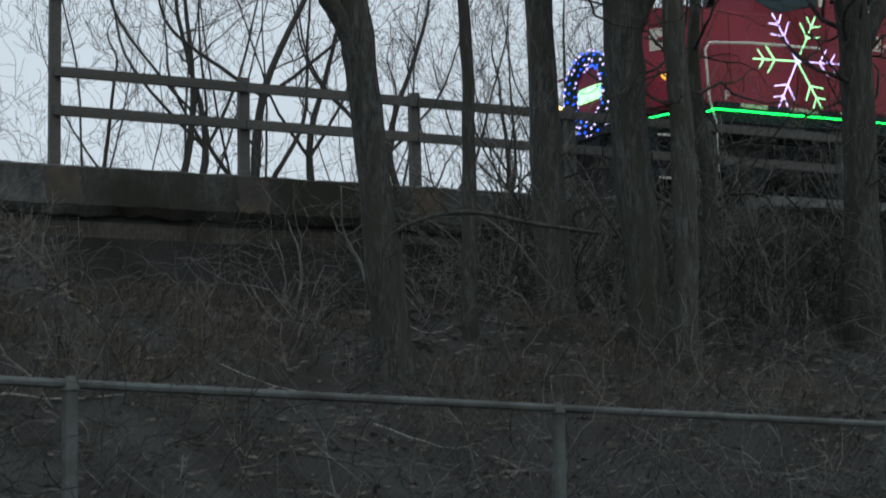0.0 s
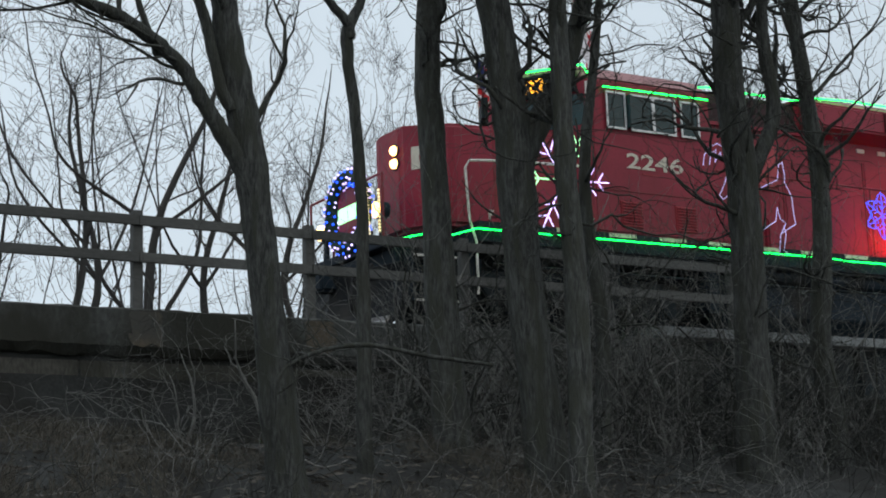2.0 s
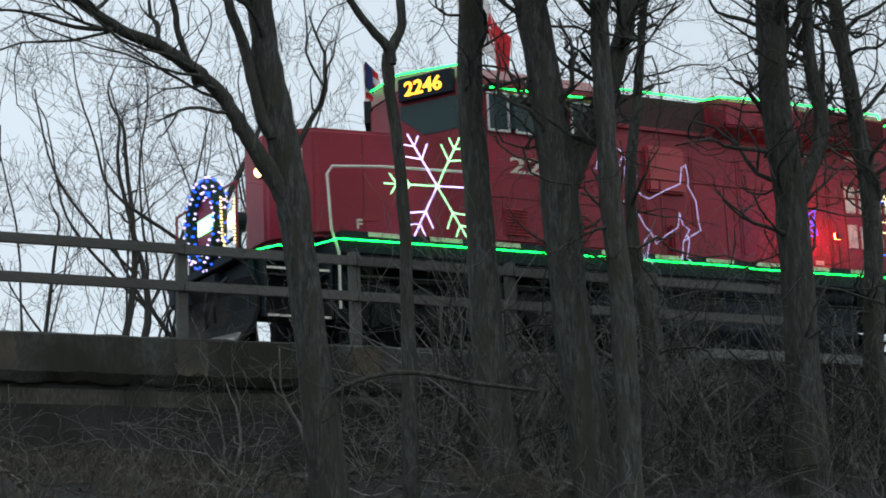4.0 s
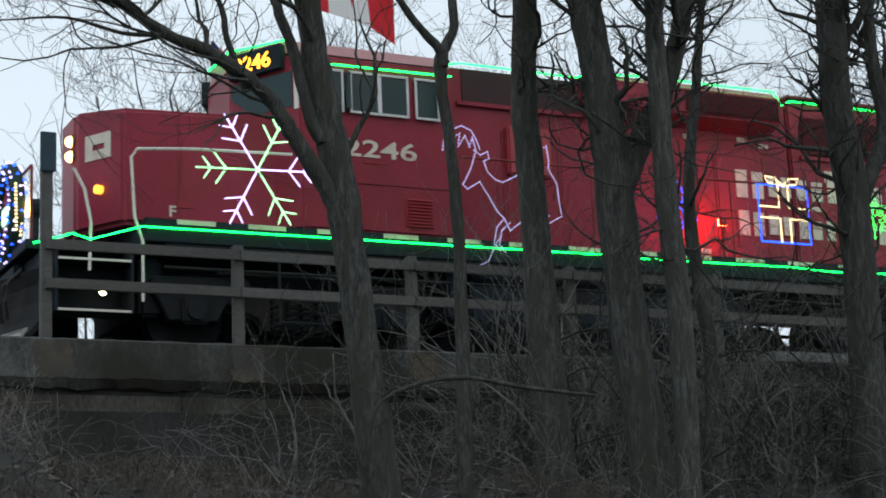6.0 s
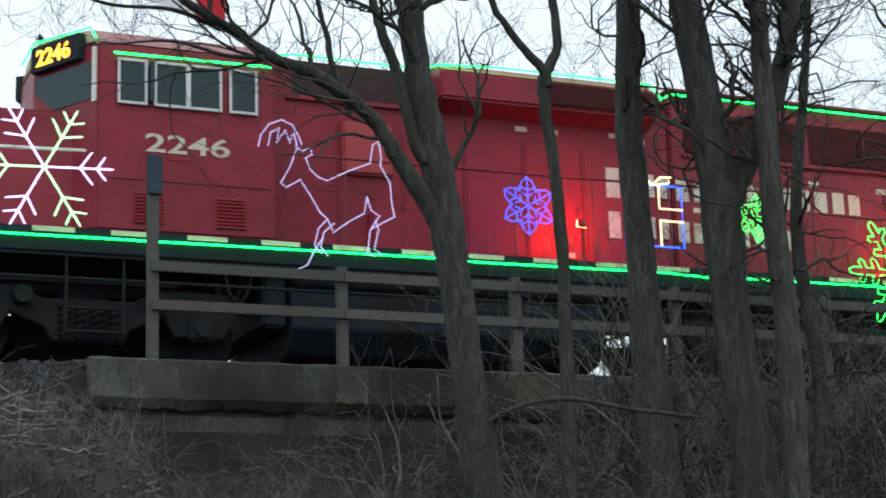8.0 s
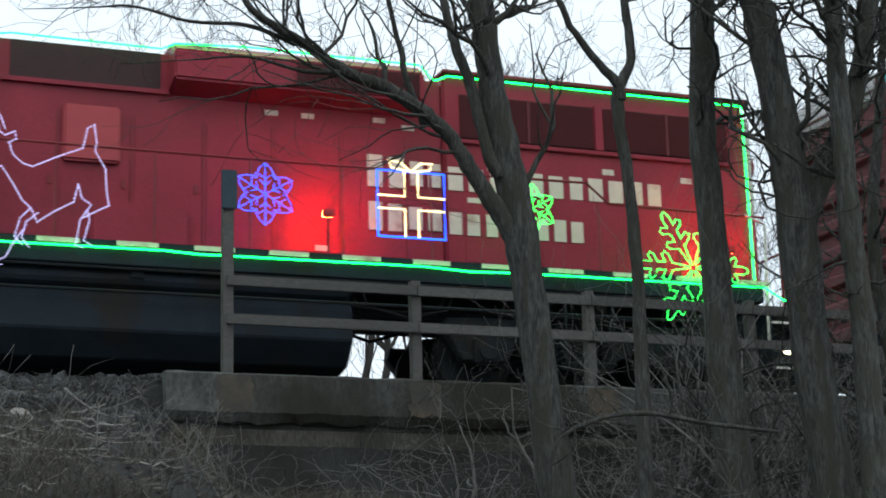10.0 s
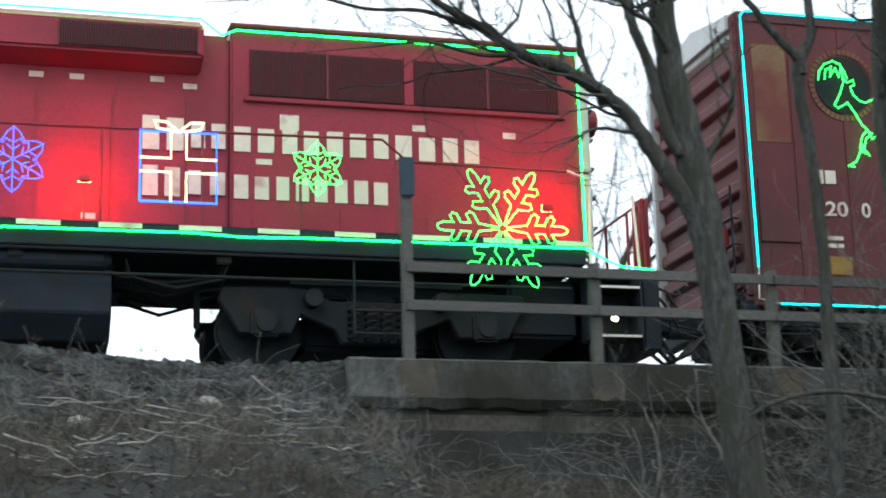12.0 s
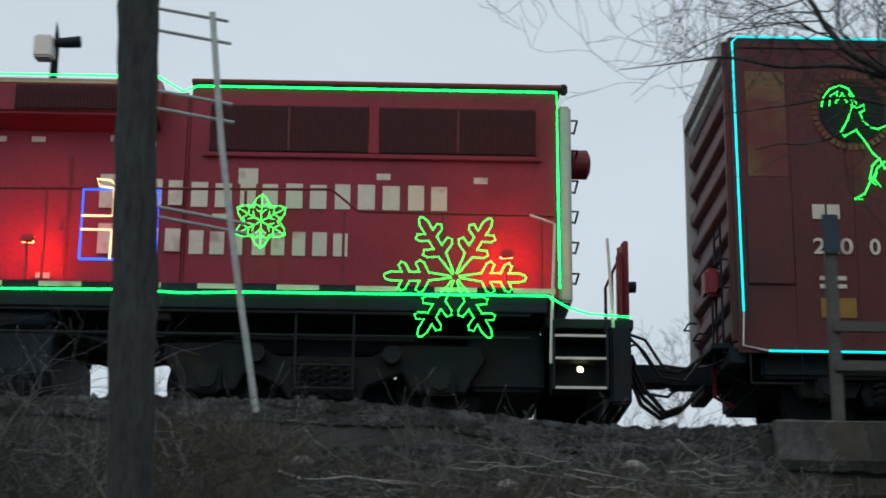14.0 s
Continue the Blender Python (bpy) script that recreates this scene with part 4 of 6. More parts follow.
    for k, (y, dz) in enumerate(((20.5, 0.0), (20.62, -0.12), (21.2, 0.1), (22.0, -0.05))):
        pts = [(30.12, y, 6.35), (30.3, y - 0.03, 6.28 + dz), (30.5, y, 5.98 + dz), (30.8, y + 0.06, 5.95 + dz), (31.05, y + 0.1, 6.15), (31.3, y + 0.1, 6.25)]
        part("jumper_cable", tube(bmesh.new(), [p for p in pts], 0.02, 8), RUBBER, o, "black jumper cable looping to the next car")
    part("uncoupling_lever", tube(bmesh.new(), [(30.12, 20.3, 6.05), (30.2, 20.6, 6.0), (30.25, 21.3, 6.12)], 0.016, 6), GRIME_AND_SHADE, o)
    part("rear_walkway_gate", crate(29.98, 30.04, 20.45, 20.62, 6.5, 7.35, 0.02), RED_DARK, o)
    bm = tube(bmesh.new(), [(30.02, 20.42, 6.5), (29.98, 20.42, 7.3), (30.0, 20.5, 7.42), (30.05, 20.85, 7.42), (30.06, 20.9, 6.6)], 0.018, 6)
    part("gate_frame", bm, RED_DARK, o, "dark red tubular gate frame")
    part("rear_marker", tube(bmesh.new(), [(30.16, 20.75, 7.0), (30.24, 20.75, 7.0)], 0.07, 12), BLACK, o)
    # ropes of light
    y = NEAR - 0.03
    runs = [("deck_rope_light", [(13.03, 20.3, 6.44), (13.45, y, 6.53), (13.66, y, 6.47), (14.3, y, 6.67), (20.9, y, 6.70), (21.3, y, 6.68),
                                 (24.2, y, 6.70), (24.8, y, 6.67), (25.5, y, 6.69), (29.1, y, 6.70), (29.35, y, 6.56), (29.6, 20.2, 6.52),
                                 (30.1, 20.32, 6.52)]),
            ("cab_rope_light", [(16.62, y, 9.02), (18.62, y, 9.04)]),
            ("cab_front_rope_light", [(16.4, NEAR + 0.02, 9.2), (16.36, 20.2, 9.36), (15.84, CY - 0.45, 9.42), (15.84, CY + 0.4, 9.42)]),
            ("roof_rope_light", [(18.8, HOOD - 0.03, 9.42), (19.1, HOOD - 0.04, 9.47), (20.95, HOOD - 0.04, 9.46), (21.1, 20.45, 9.47),
                                 (22.0, 20.45, 9.52), (24.33, 20.45, 9.52), (24.62, HOOD - 0.05, 9.40), (24.8, HOOD - 0.06, 9.48),
                                 (29.28, HOOD - 0.06, 9.48), (29.29, HOOD - 0.06, 8.2), (29.3, HOOD - 0.06, 6.95)])]
    for name, pts in runs:
        part(name, rope(bmesh.new(), pts, 0.0125), L_GREEN, o, "glowing green rope light")
    arm_flake(o, 15.80, 7.50, NEAR - 0.05)
    small_flake(o, 22.13, 7.49, NEAR - 0.04, 0.40, L_BLUE, "small snowflake of blue lights")
    gift_light(o, 24.03, 7.49, NEAR - 0.04)
    small_flake(o, 25.70, 7.56, NEAR - 0.04, 0.34, L_LIME, "small snowflake of green lights")
    outline_flake(o, 28.01, 6.91, NEAR - 0.05, 0.84, L_LIME, "large snowflake outlined in green lights")
    deer_light(o, 18.43, 8.35, NEAR - 0.05, 0.0077, L_DEER, "leaping reindeer outlined in white lights")
    for x, z in ((22.95, 7.32), (28.62, 7.22)):
        fl = part("flood_lamp", crate(x - 0.075, x + 0.075, 20.07, 20.13, z - 0.055, z + 0.045, 0.015), RED_DARK, o, "small red floodlight aimed at the hood")
        part("flood_lens", crate(x - 0.07, x + 0.07, 20.131, 20.14, z - 0.05, z + 0.04), L_FLOOD, fl)
        part("flood_bracket", crate(x - 0.012, x + 0.012, 20.1, 20.13, 6.8, z - 0.06), RED_DARK, fl)
    # lit wreath on the front rail
    wx, wy, wz, wr = 12.96, 21.35, 7.05, 0.52
    ring = [(wx, wy + wr * math.cos(2 * math.pi * k / 24), wz + wr * math.sin(2 * math.pi * k / 24)) for k in range(25)]
    wr_ob = part("wreath", tube(bmesh.new(), ring, 0.10, 7), material("wreath_green", (0.012, 0.035, 0.02), 0.9, vary=0.5, scale=20, bump=0.5), o,
                 "round wreath wound with blue and white lights")
    part("wreath_plate", crate(wx + 0.02, wx + 0.05, wy - 0.36, wy + 0.36, wz - 0.36, wz + 0.36, 0.03), RED, wr_ob, "red backing plate")
    part("plate_mark", crate(wx - 0.01, wx + 0.015, wy - 0.3, wy + 0.3, wz - 0.12, wz + 0.1, 0.01), L_PALE, wr_ob, "plain pale lit mark")
    for k, m in enumerate((L_WHITE, L_BLUE, L_BLUE, L_WHITE)):
        bm = bmesh.new()
        for i in range(44):
            a = 2 * math.pi * (i + 0.25 * k) / 44
            b = 2.4 * i + 1.6 * k
            r = wr + 0.115 * math.cos(b)
            bmesh.ops.create_icosphere(bm, subdivisions=1, radius=0.02, matrix=Matrix.Translation(
                (wx + 0.115 * math.sin(b), wy + r * math.cos(a), wz + r * math.sin(a))))
        tagged(part("lamp_string", bm, m, wr_ob), kind="stuff")
    bm = bmesh.new()
    for i in range(40):
        bmesh.ops.create_icosphere(bm, subdivisions=1, radius=0.02, matrix=Matrix.Translation(
            (13.0 + 0.1 * math.sin(2.1 * i), 20.72 + 0.1 * math.cos(2.1 * i), 6.65 + 0.016 * i)))
    tagged(part("gold_lamp_string", bm, L_GOLD, o, "string of warm gold lamps"), kind="stuff")
    # flags
    f1 = part("flag_pole", rope(bmesh.new(), [(16.82, 21.0, 9.4), (16.82, 21.0, 11.05)], 0.014), WHITE, o)
    a = FLAG["cloth"] = part("flag", flag_panel(0.0, 0.28), FLAG_RED, o, "red and white flag blown out from its pole")
    part("flag_middle", flag_panel(0.281, 0.72), FLAG_WHITE, a, "white middle of the flag")
    part("flag_end", flag_panel(0.721, 1.0), FLAG_RED, a, "drooping red end of the flag")
    leaf = [(0, -0.16), (0.02, -0.05), (0.13, -0.07), (0.09, 0.0), (0.15, 0.06), (0.06, 0.06), (0.05, 0.1), (0.0, 0.17),
            (-0.05, 0.1), (-0.06, 0.06), (-0.15, 0.06), (-0.09, 0.0), (-0.13, -0.07), (-0.02, -0.05)]
    bm = loft(bmesh.new(), [[tuple(flag_at(0.5 + 1.3 * x / 1.5, 0.5 + 1.5 * z / 0.86) + Vector((0, -d, 0))) for x, z in leaf] for d in (0.012, 0.006)])
    part("leaf_emblem", bm, FLAG_RED, a, "red leaf emblem")
    part("flag_pole", rope(bmesh.new(), [(16.2, 22.85, 8.6), (16.16, 22.85, 10.25)], 0.01), WHITE, o)
    for k in range(7):
        z = 9.36 + 0.115 * k
        cloth(o, "flag_stripe", 16.19, 16.5, z, z + 0.11, 22.86, FLAG_RED if k % 2 == 0 else FLAG_WHITE, "striped flag hanging in folds", 0.3)
    cloth(o, "flag_canton", 16.19, 16.34, 9.75, 10.17, 22.83, FLAG_BLUE, "dark blue corner of the flag", 0.15)
    return o


def put_patch(a, b, z0, z1):
    """A plain painted mark with a slot, on the upright face through two plan points."""
    bm = bmesh.new()
    a, b = Vector((*a, 0)), Vector((*b, 0))
    out = Vector((-(abs((b - a).y)), -abs((b - a).x), 0)).normalized()
    h = z1 - z0
    for k0, k1, w0, w1 in ((0, 1, 0.68, 1.0), (0, 1, 0.2, 0.5), (0, 0.25, 0.5, 0.68), (0.72, 1, 0.5, 0.68)):
        p, q = a.lerp(b, k0), a.lerp(b, k1)
        lo, hi = z0 + h * w0, z0 + h * w1
        r0 = [p - out * 0.01, q - out * 0.01]
        r1 = [p + out * 0.012, q + out * 0.012]
        loft(bm, [[(r0[0].x, r0[0].y, lo), (r0[1].x, r0[1].y, lo), (r0[1].x, r0[1].y, hi), (r0[0].x, r0[0].y, hi)],
                  [(r1[0].x, r1[0].y, lo), (r1[1].x, r1[1].y, lo), (r1[1].x, r1[1].y, hi), (r1[0].x, r1[0].y, hi)]])
    return bm


def boxcar():
    x0, x1, y0 = 31.35, 46.9, NEAR + 0.02
    o = thing("boxcar", (39.1, CY, RAIL), "dark red steel boxcar trimmed with rope lights", "boxcar")
    body = part("body", crate(x0 + 0.06, x1, y0, mirror_y(y0), 6.12, 10.04, 0.015), OXIDE, o, "weathered dark red boxcar side")
    part("roof", bevelled(loft(bmesh.new(), [[(x0, y0 - 0.03, 10.045), (x0, mirror_y(y0) + 0.03, 10.045), (x0, CY, 10.29)],
                                             [(x1, y0 - 0.03, 10.045), (x1, mirror_y(y0) + 0.03, 10.045), (x1, CY, 10.29)]]), 0.02, 1), ROOFGREY, o, "galvanised roof")
    part("top_chord", crate(x0, x1, y0 - 0.02, y0 - 0.001, 9.91, 10.04, 0.005), OXIDE, body)
    part("side_sill", crate(x0, x1, y0 - 0.03, y0 - 0.001, 6.06, 6.22, 0.006), OXIDE, body)
    part("corner_post", crate(x0, x0 + 0.14, y0 - 0.025, y0 - 0.001, 6.22, 9.91, 0.008), OXIDE, body)
    for i in range(9):
        z = 6.3 + 0.42 * i
        ring = [(0, 0), (-0.09, 0.06), (-0.09, 0.2), (0, 0.27)]
        bm = loft(bmesh.new(), [[(x0 + 0.06 + a, y0 + 0.1, z + b) for a, b in ring], [(x0 + 0.06 + a, mirror_y(y0) - 0.1, z + b) for a, b in ring]])
        part("end_corrugation", bevelled(bm, 0.015, 1), OXIDE if i < 8 else ROOFGREY, body)
    part("end_frame", crate(x0 - 0.08, x0 + 0.06, mirror_y(y0) - 0.1, mirror_y(y0), 6.2, 9.99, 0.01), ROOFGREY, body)
    part("end_frame", crate(x0 - 0.06, x0 + 0.05, y0, y0 + 0.1, 6.2, 9.99, 0.01), OXIDE, body)
    part("end_header", crate(x0 - 0.1, x0 + 0.05, y0 + 0.1, mirror_y(y0) - 0.1, 9.81, 10.03, 0.01), ROOFGREY, body)
    for i in range(20):
        x = x0 + 0.75 * (i + 1)
        part("side_rib", crate(x - 0.035, x + 0.035, y0 - 0.012, y0 - 0.001, 6.23, 9.9, 0.004), OXIDE, body)
    part("faded_panel", crate(x0 + 0.2, x0 + 0.68, y0 - 0.006, y0 - 0.0005, 8.25, 9.6), BUFF, body, "faded buff panel")
    part("lower_panel", crate(x0 + 0.15, x0 + 0.7, y0 - 0.03, y0 - 0.002, 6.9, 7.75, 0.01), OXIDE, body)
    bm = bmesh.new()
    n = 40
    for k in range(n):
        a0, a1 = 2 * math.pi * k / n, 2 * math.pi * (k + 0.7) / n
        cx, cz = x0 + 1.5, 9.1
        slab(bm, [(cx + r * math.cos(a), cz + r * math.sin(a)) for r, a in ((0.50, a0), (0.50, a1), (0.43, a1), (0.43, a0))], y0 - 0.018, y0 - 0.0125)
    part("emblem_ring", bm, BUFF, body, "ring of small pale marks")
    part("emblem_disc", disc_y(bmesh.new(), x0 + 1.5, 9.1, y0 - 0.016, y0 - 0.001, 0.40, 32), GRIME_AND_SHADE, body, "dark round emblem")
    for x, w in ((0.95, 0.15), (1.13, 0.15)):
        part("painted_mark", crate(x0 + x, x0 + x + w, y0 - 0.018, y0 - 0.002, 7.72, 7.9), CREAM, body)
    part("car_number", put_letters("220", 0.2, 0.48, (x0 + 0.94, y0 - 0.016, 7.28), (1, 0, 0)), CREAM, body, "pale stencilled number")
    part("car_number", put_letters("0", 0.2, 0.13, (x0 + 1.62, y0 - 0.016, 7.28), (1, 0, 0)), CREAM, body)
    for z in (6.96, 6.86):
        part("small_print", crate(x0 + 1.0, x0 + 1.32, y0 - 0.016, y0 - 0.002, z, z + 0.05), CREAM, body, "line of small pale print")
    part("yellow_panel", crate(x0 + 1.0, x0 + 1.42, y0 - 0.016, y0 - 0.002, 6.5, 6.74), YELLOW, body, "small yellow panel")
    part("sliding_door", crate(x0 + 6.2, x0 + 9.3, y0 - 0.08, y0 - 0.015, 6.25, 9.75, 0.02), OXIDE, body, "dark red sliding door")
    bm = bmesh.new()
    for y in (20.35, 20.75):
        tube(bm, [(x0 - 0.13, y, 6.1), (x0 - 0.13, y, 7.7)], 0.016, 6)
    for k in range(5):
        tube(bm, [(x0 - 0.13, 20.35, 6.2 + 0.35 * k), (x0 - 0.13, 20.75, 6.2 + 0.35 * k)], 0.014, 6)
    part("end_ladder", bm, BLACK, o, "dark steel end ladder")
    part("brake_wheel", crate(x0 - 0.3, x0 - 0.1, 20.5, 20.8, 6.85, 7.2, 0.04), RED_DARK, o, "dark red brake housing")
    part("brake_platform", crate(x0 - 0.28, x0 - 0.02, 20.3, 21.2, 6.15, 6.22, 0.01), BLACK, o)
    bm = tube(bmesh.new(), [(x0 + 0.14, y0, 6.05), (x0 + 0.14, y0, 5.7), (x0 + 0.75, y0, 5.7), (x0 + 0.75, y0, 6.05)], 0.016, 6)
    part("sill_step", bm, GRIME_AND_SHADE, o)
    for y, z in ((20.3, 6.9), (20.3, 7.25), (21.0, 6.6), (21.9, 6.7), (22.6, 7.0)):
        part("grab_iron", tube(bmesh.new(), [(x0 - 0.05, y, z), (x0 - 0.16, y, z), (x0 - 0.16, y + 0.42, z), (x0 - 0.05, y + 0.42, z)], 0.013, 6), BLACK, o)
    part("brake_rod", tube(bmesh.new(), [(x0 - 0.2, 20.62, 6.85), (x0 - 0.2, 20.62, 6.0), (x0 + 0.2, 20.7, 5.8)], 0.016, 6), BLACK, o)
    part("brake_pipe", tube(bmesh.new(), [(x0 - 0.02, 20.95, 6.5), (x0 - 0.14, 20.95, 6.3), (x0 - 0.14, 21.0, 5.7), (x0 + 0.1, 21.1, 5.6)], 0.025, 6), RED_DARK, o)
    part("end_sill", crate(x0 - 0.1, x0 + 0.1, y0 + 0.05, mirror_y(y0) - 0.05, 5.95, 6.14, 0.015), BLACK, o)
    part("underframe", crate(x0 + 0.1, x1 - 0.1, CY - 0.5, CY + 0.5, 5.85, 6.11, 0.03), BLACK, o)
    part("cross_bearer", crate(x0 + 0.3, x0 + 3.2, y0 + 0.15, mirror_y(y0) - 0.15, 5.8, 6.1, 0.04), BLACK, o)
    part("coupler", bevelled(crate(30.72, 31.5, CY - 0.13, CY + 0.13, 5.9, 6.18), 0.04, 2), BLACK, o, "black steel coupler")
    part("uncoupling_rod", tube(bmesh.new(), [(31.2, 20.25, 6.0), (31.1, 20.9, 6.05), (30.95, 21.5, 6.15)], 0.016, 6), BLACK, o)
    for xc in (x0 + 2.0, x1 - 2.0):
        truck(o, xc, 1.78, "car_truck")
        for dx in (-0.89, 0.89):
            WHEELS.append((wheelset(o, xc + dx, 0.46), 0.46))
    y = y0 - 0.05
    part("side_rope_light", rope(bmesh.new(), [(x0 + 9, y, 10.02), (x0 + 0.12, y, 10.04), (x0 + 0.05, y, 9.97), (x0 + 0.07, y, 6.55)], 0.0135), L_CYAN, o, "glowing cyan rope light")
    part("sill_rope_light", rope(bmesh.new(), [(x0 + 0.35, y, 6.08), (x0 + 9, y, 6.08)], 0.0135), L_CYAN, o, "glowing cyan rope light")
    part("rope_tail", rope(bmesh.new(), [(x0 + 0.07, y, 6.55), (x0 + 0.05, y, 6.14), (x0 + 0.35, y, 6.08)], 0.012), WHITE, o)
    deer_light(o, x0 + 1.12, 9.42, y, 0.0058, L_LIME, "reindeer outlined in green lights")
    return o


def rolled(t):
    """Metres that the train has gone since the start."""
    return 0.9904 * t + 0.07138 * t * t


# ---- trees and undergrowth ----
def sprout(tubes, p, d, length, radius, depth, rng, droop=0.0, spread=0.7, sides=4, forks=3, up=0.12, wild=0.17, fine=None, least=0.0022):
    """One limb that bends, tapers and forks again."""
    n = 8 if depth > 0 else 5
    pts, radii = [p.copy()], [radius]
    d = d.normalized()
    for i in range(n):
        d = (d + Vector((rng.gauss(0, wild), rng.gauss(0, wild), rng.gauss(0, 0.75 * wild) + up - droop))).normalized()
        pts.append(pts[-1] + d * (length / n))
        radii.append(max(least, radius * (1 - 0.72 * (i + 1) / n)))
    tubes.add(pts, radii, sides if radius > 0.012 else 3)
    if depth <= 0:
        return
    for k in range(forks + rng.randint(0, 1)):
        j = rng.randint(1, n)
        base = pts[j]
        axis = Vector((rng.gauss(0, 1), rng.gauss(0, 1), rng.gauss(0, 0.6)))
        nd = (d + axis.normalized() * spread * rng.uniform(0.7, 1.4))
        sprout(fine or tubes, base, nd, length * rng.uniform(0.45, 0.75), radii[j] * rng.uniform(0.5, 0.75), depth - 1, rng, droop, spread, sides, forks, up, wild, least=least)


def resample(pts, n):
    """Smooth points through a few guide points (x, y, z, r)."""
    out = []
    m = len(pts)
    for i in range(m - 1):
        p0, p1, p2, p3 = (Vector(pts[max(0, min(m - 1, i + k))]) for k in (-1, 0, 1, 2))
        for k in range(n):
            t = k / n
            out.append(0.5 * ((2 * p1) + (p2 - p0) * t + (2 * p0 - 5 * p1 + 4 * p2 - p3) * t * t + (3 * p1 - p0 - 3 * p2 + p3) * t ** 3))
    out.append(Vector(pts[-1]))
    return out


def stem(tubes, guide, y, rng, sides=12, lean=0.0):
    """A trunk or limb through guide points (x, z, width)."""
    pts = resample([(x, y + lean * i, z, w / 2) for i, (x, z, w) in enumerate(guide)], 5)
    c, r = [], []
    for p in pts:
        c.append(Vector((p[0] + rng.gauss(0, 0.006), p[1], p[2])))
        r.append(p[3] * rng.uniform(0.95, 1.06))
    tubes.add(c, r, sides)
    return c, r


def tree(stems, y, seed, label, crown_top, twigs=16, mat=BARK, low=0.35, depth=2, foot=None, name="tree", length=1.0, extra=0, sweep=0, least=0.0022):
    """Stems are lists of guide points (x, z, width); the first reaches the ground and the others leave it."""
    rng = random.Random(seed)
    x, z, w = stems[0][0]
    zg = height(x, y) if foot is None else foot
    first = [(x + 0.03, zg - 0.25, w * 1.35), (x + 0.01, zg + 0.35, w * 1.08)] + [s for s in stems[0] if s[1] > zg + 0.6]
    o = thing(name, (x, y, zg), label, "tree", "bare trees by the railway")
    trunk, crown = Tubes(), Tubes()
    lines = []
    for i, g in enumerate([first] + stems[1:]):
        gx, gz, gw = g[-1]
        px, pz, _ = g[-2]
        k = (crown_top - gz) / 3
        if k > 0.3:
            sl = max(-0.35, min(0.35, (gx - px) / max(0.3, gz - pz)))
            if abs(gx - px) > 2 * abs(gz - pz):
                g = g + [(gx + (gx - px) * 1.2, gz + (gz - pz) * 1.2, gw * 0.55)]
            else:
                g = g + [(gx + sl * k, gz + k, gw * 0.8), (gx + sl * 1.6 * k + rng.uniform(-0.3, 0.3), gz + 2 * k, gw * 0.5),
                         (gx + sl * 2 * k, gz + 3 * k, gw * 0.16)]
        lines.append(stem(trunk, g, y + (0.0 if i == 0 else 0.04 * (-1) ** i), rng))
    for c, r in lines:
        n = len(c)
        for q in range(twigs + extra):
            j = rng.randint(int(n * low), n - 1) if q < twigs else rng.randint(int(n * 0.25), int(n * 0.68))
            a = rng.uniform(0, 2 * math.pi)
            d = Vector((math.cos(a), 0.7 * math.sin(a), rng.uniform(0.25, 1.0)))
            if q >= twigs:
                d = Vector((math.cos(a), 0.5 * math.sin(a), rng.uniform(-0.15, 0.55)))
                sprout(crown, c[j], d, rng.uniform(0.9, 2.0), min(r[j] * 0.25, 0.02), depth, rng, spread=0.9, up=0.03, wild=0.4)
                continue
            sprout(crown, c[j], d, rng.uniform(0.7, 1.7) * length, min(r[j] * 0.42, 0.04), depth, rng, spread=0.85, wild=0.31, least=least)
    for q in range(sweep):
        c, r = lines[1]
        j = rng.randint(int(len(c) * 0.25), len(c) - 2)
        d = Vector((rng.uniform(-1.2, -0.7), rng.gauss(0, 0.3), rng.uniform(-0.15, 0.45)))
        sprout(crown, c[j], d, rng.uniform(1.0, 2.3), min(r[j] * 0.4, 0.02), 2, rng, spread=0.55, up=rng.uniform(-0.03, 0.04), wild=0.26)
    for nm, t in (("trunk", trunk), ("crown", crown)):
        ob = new(nm, t.mesh(nm, mat, o.location))
        ob.parent = o
    return o


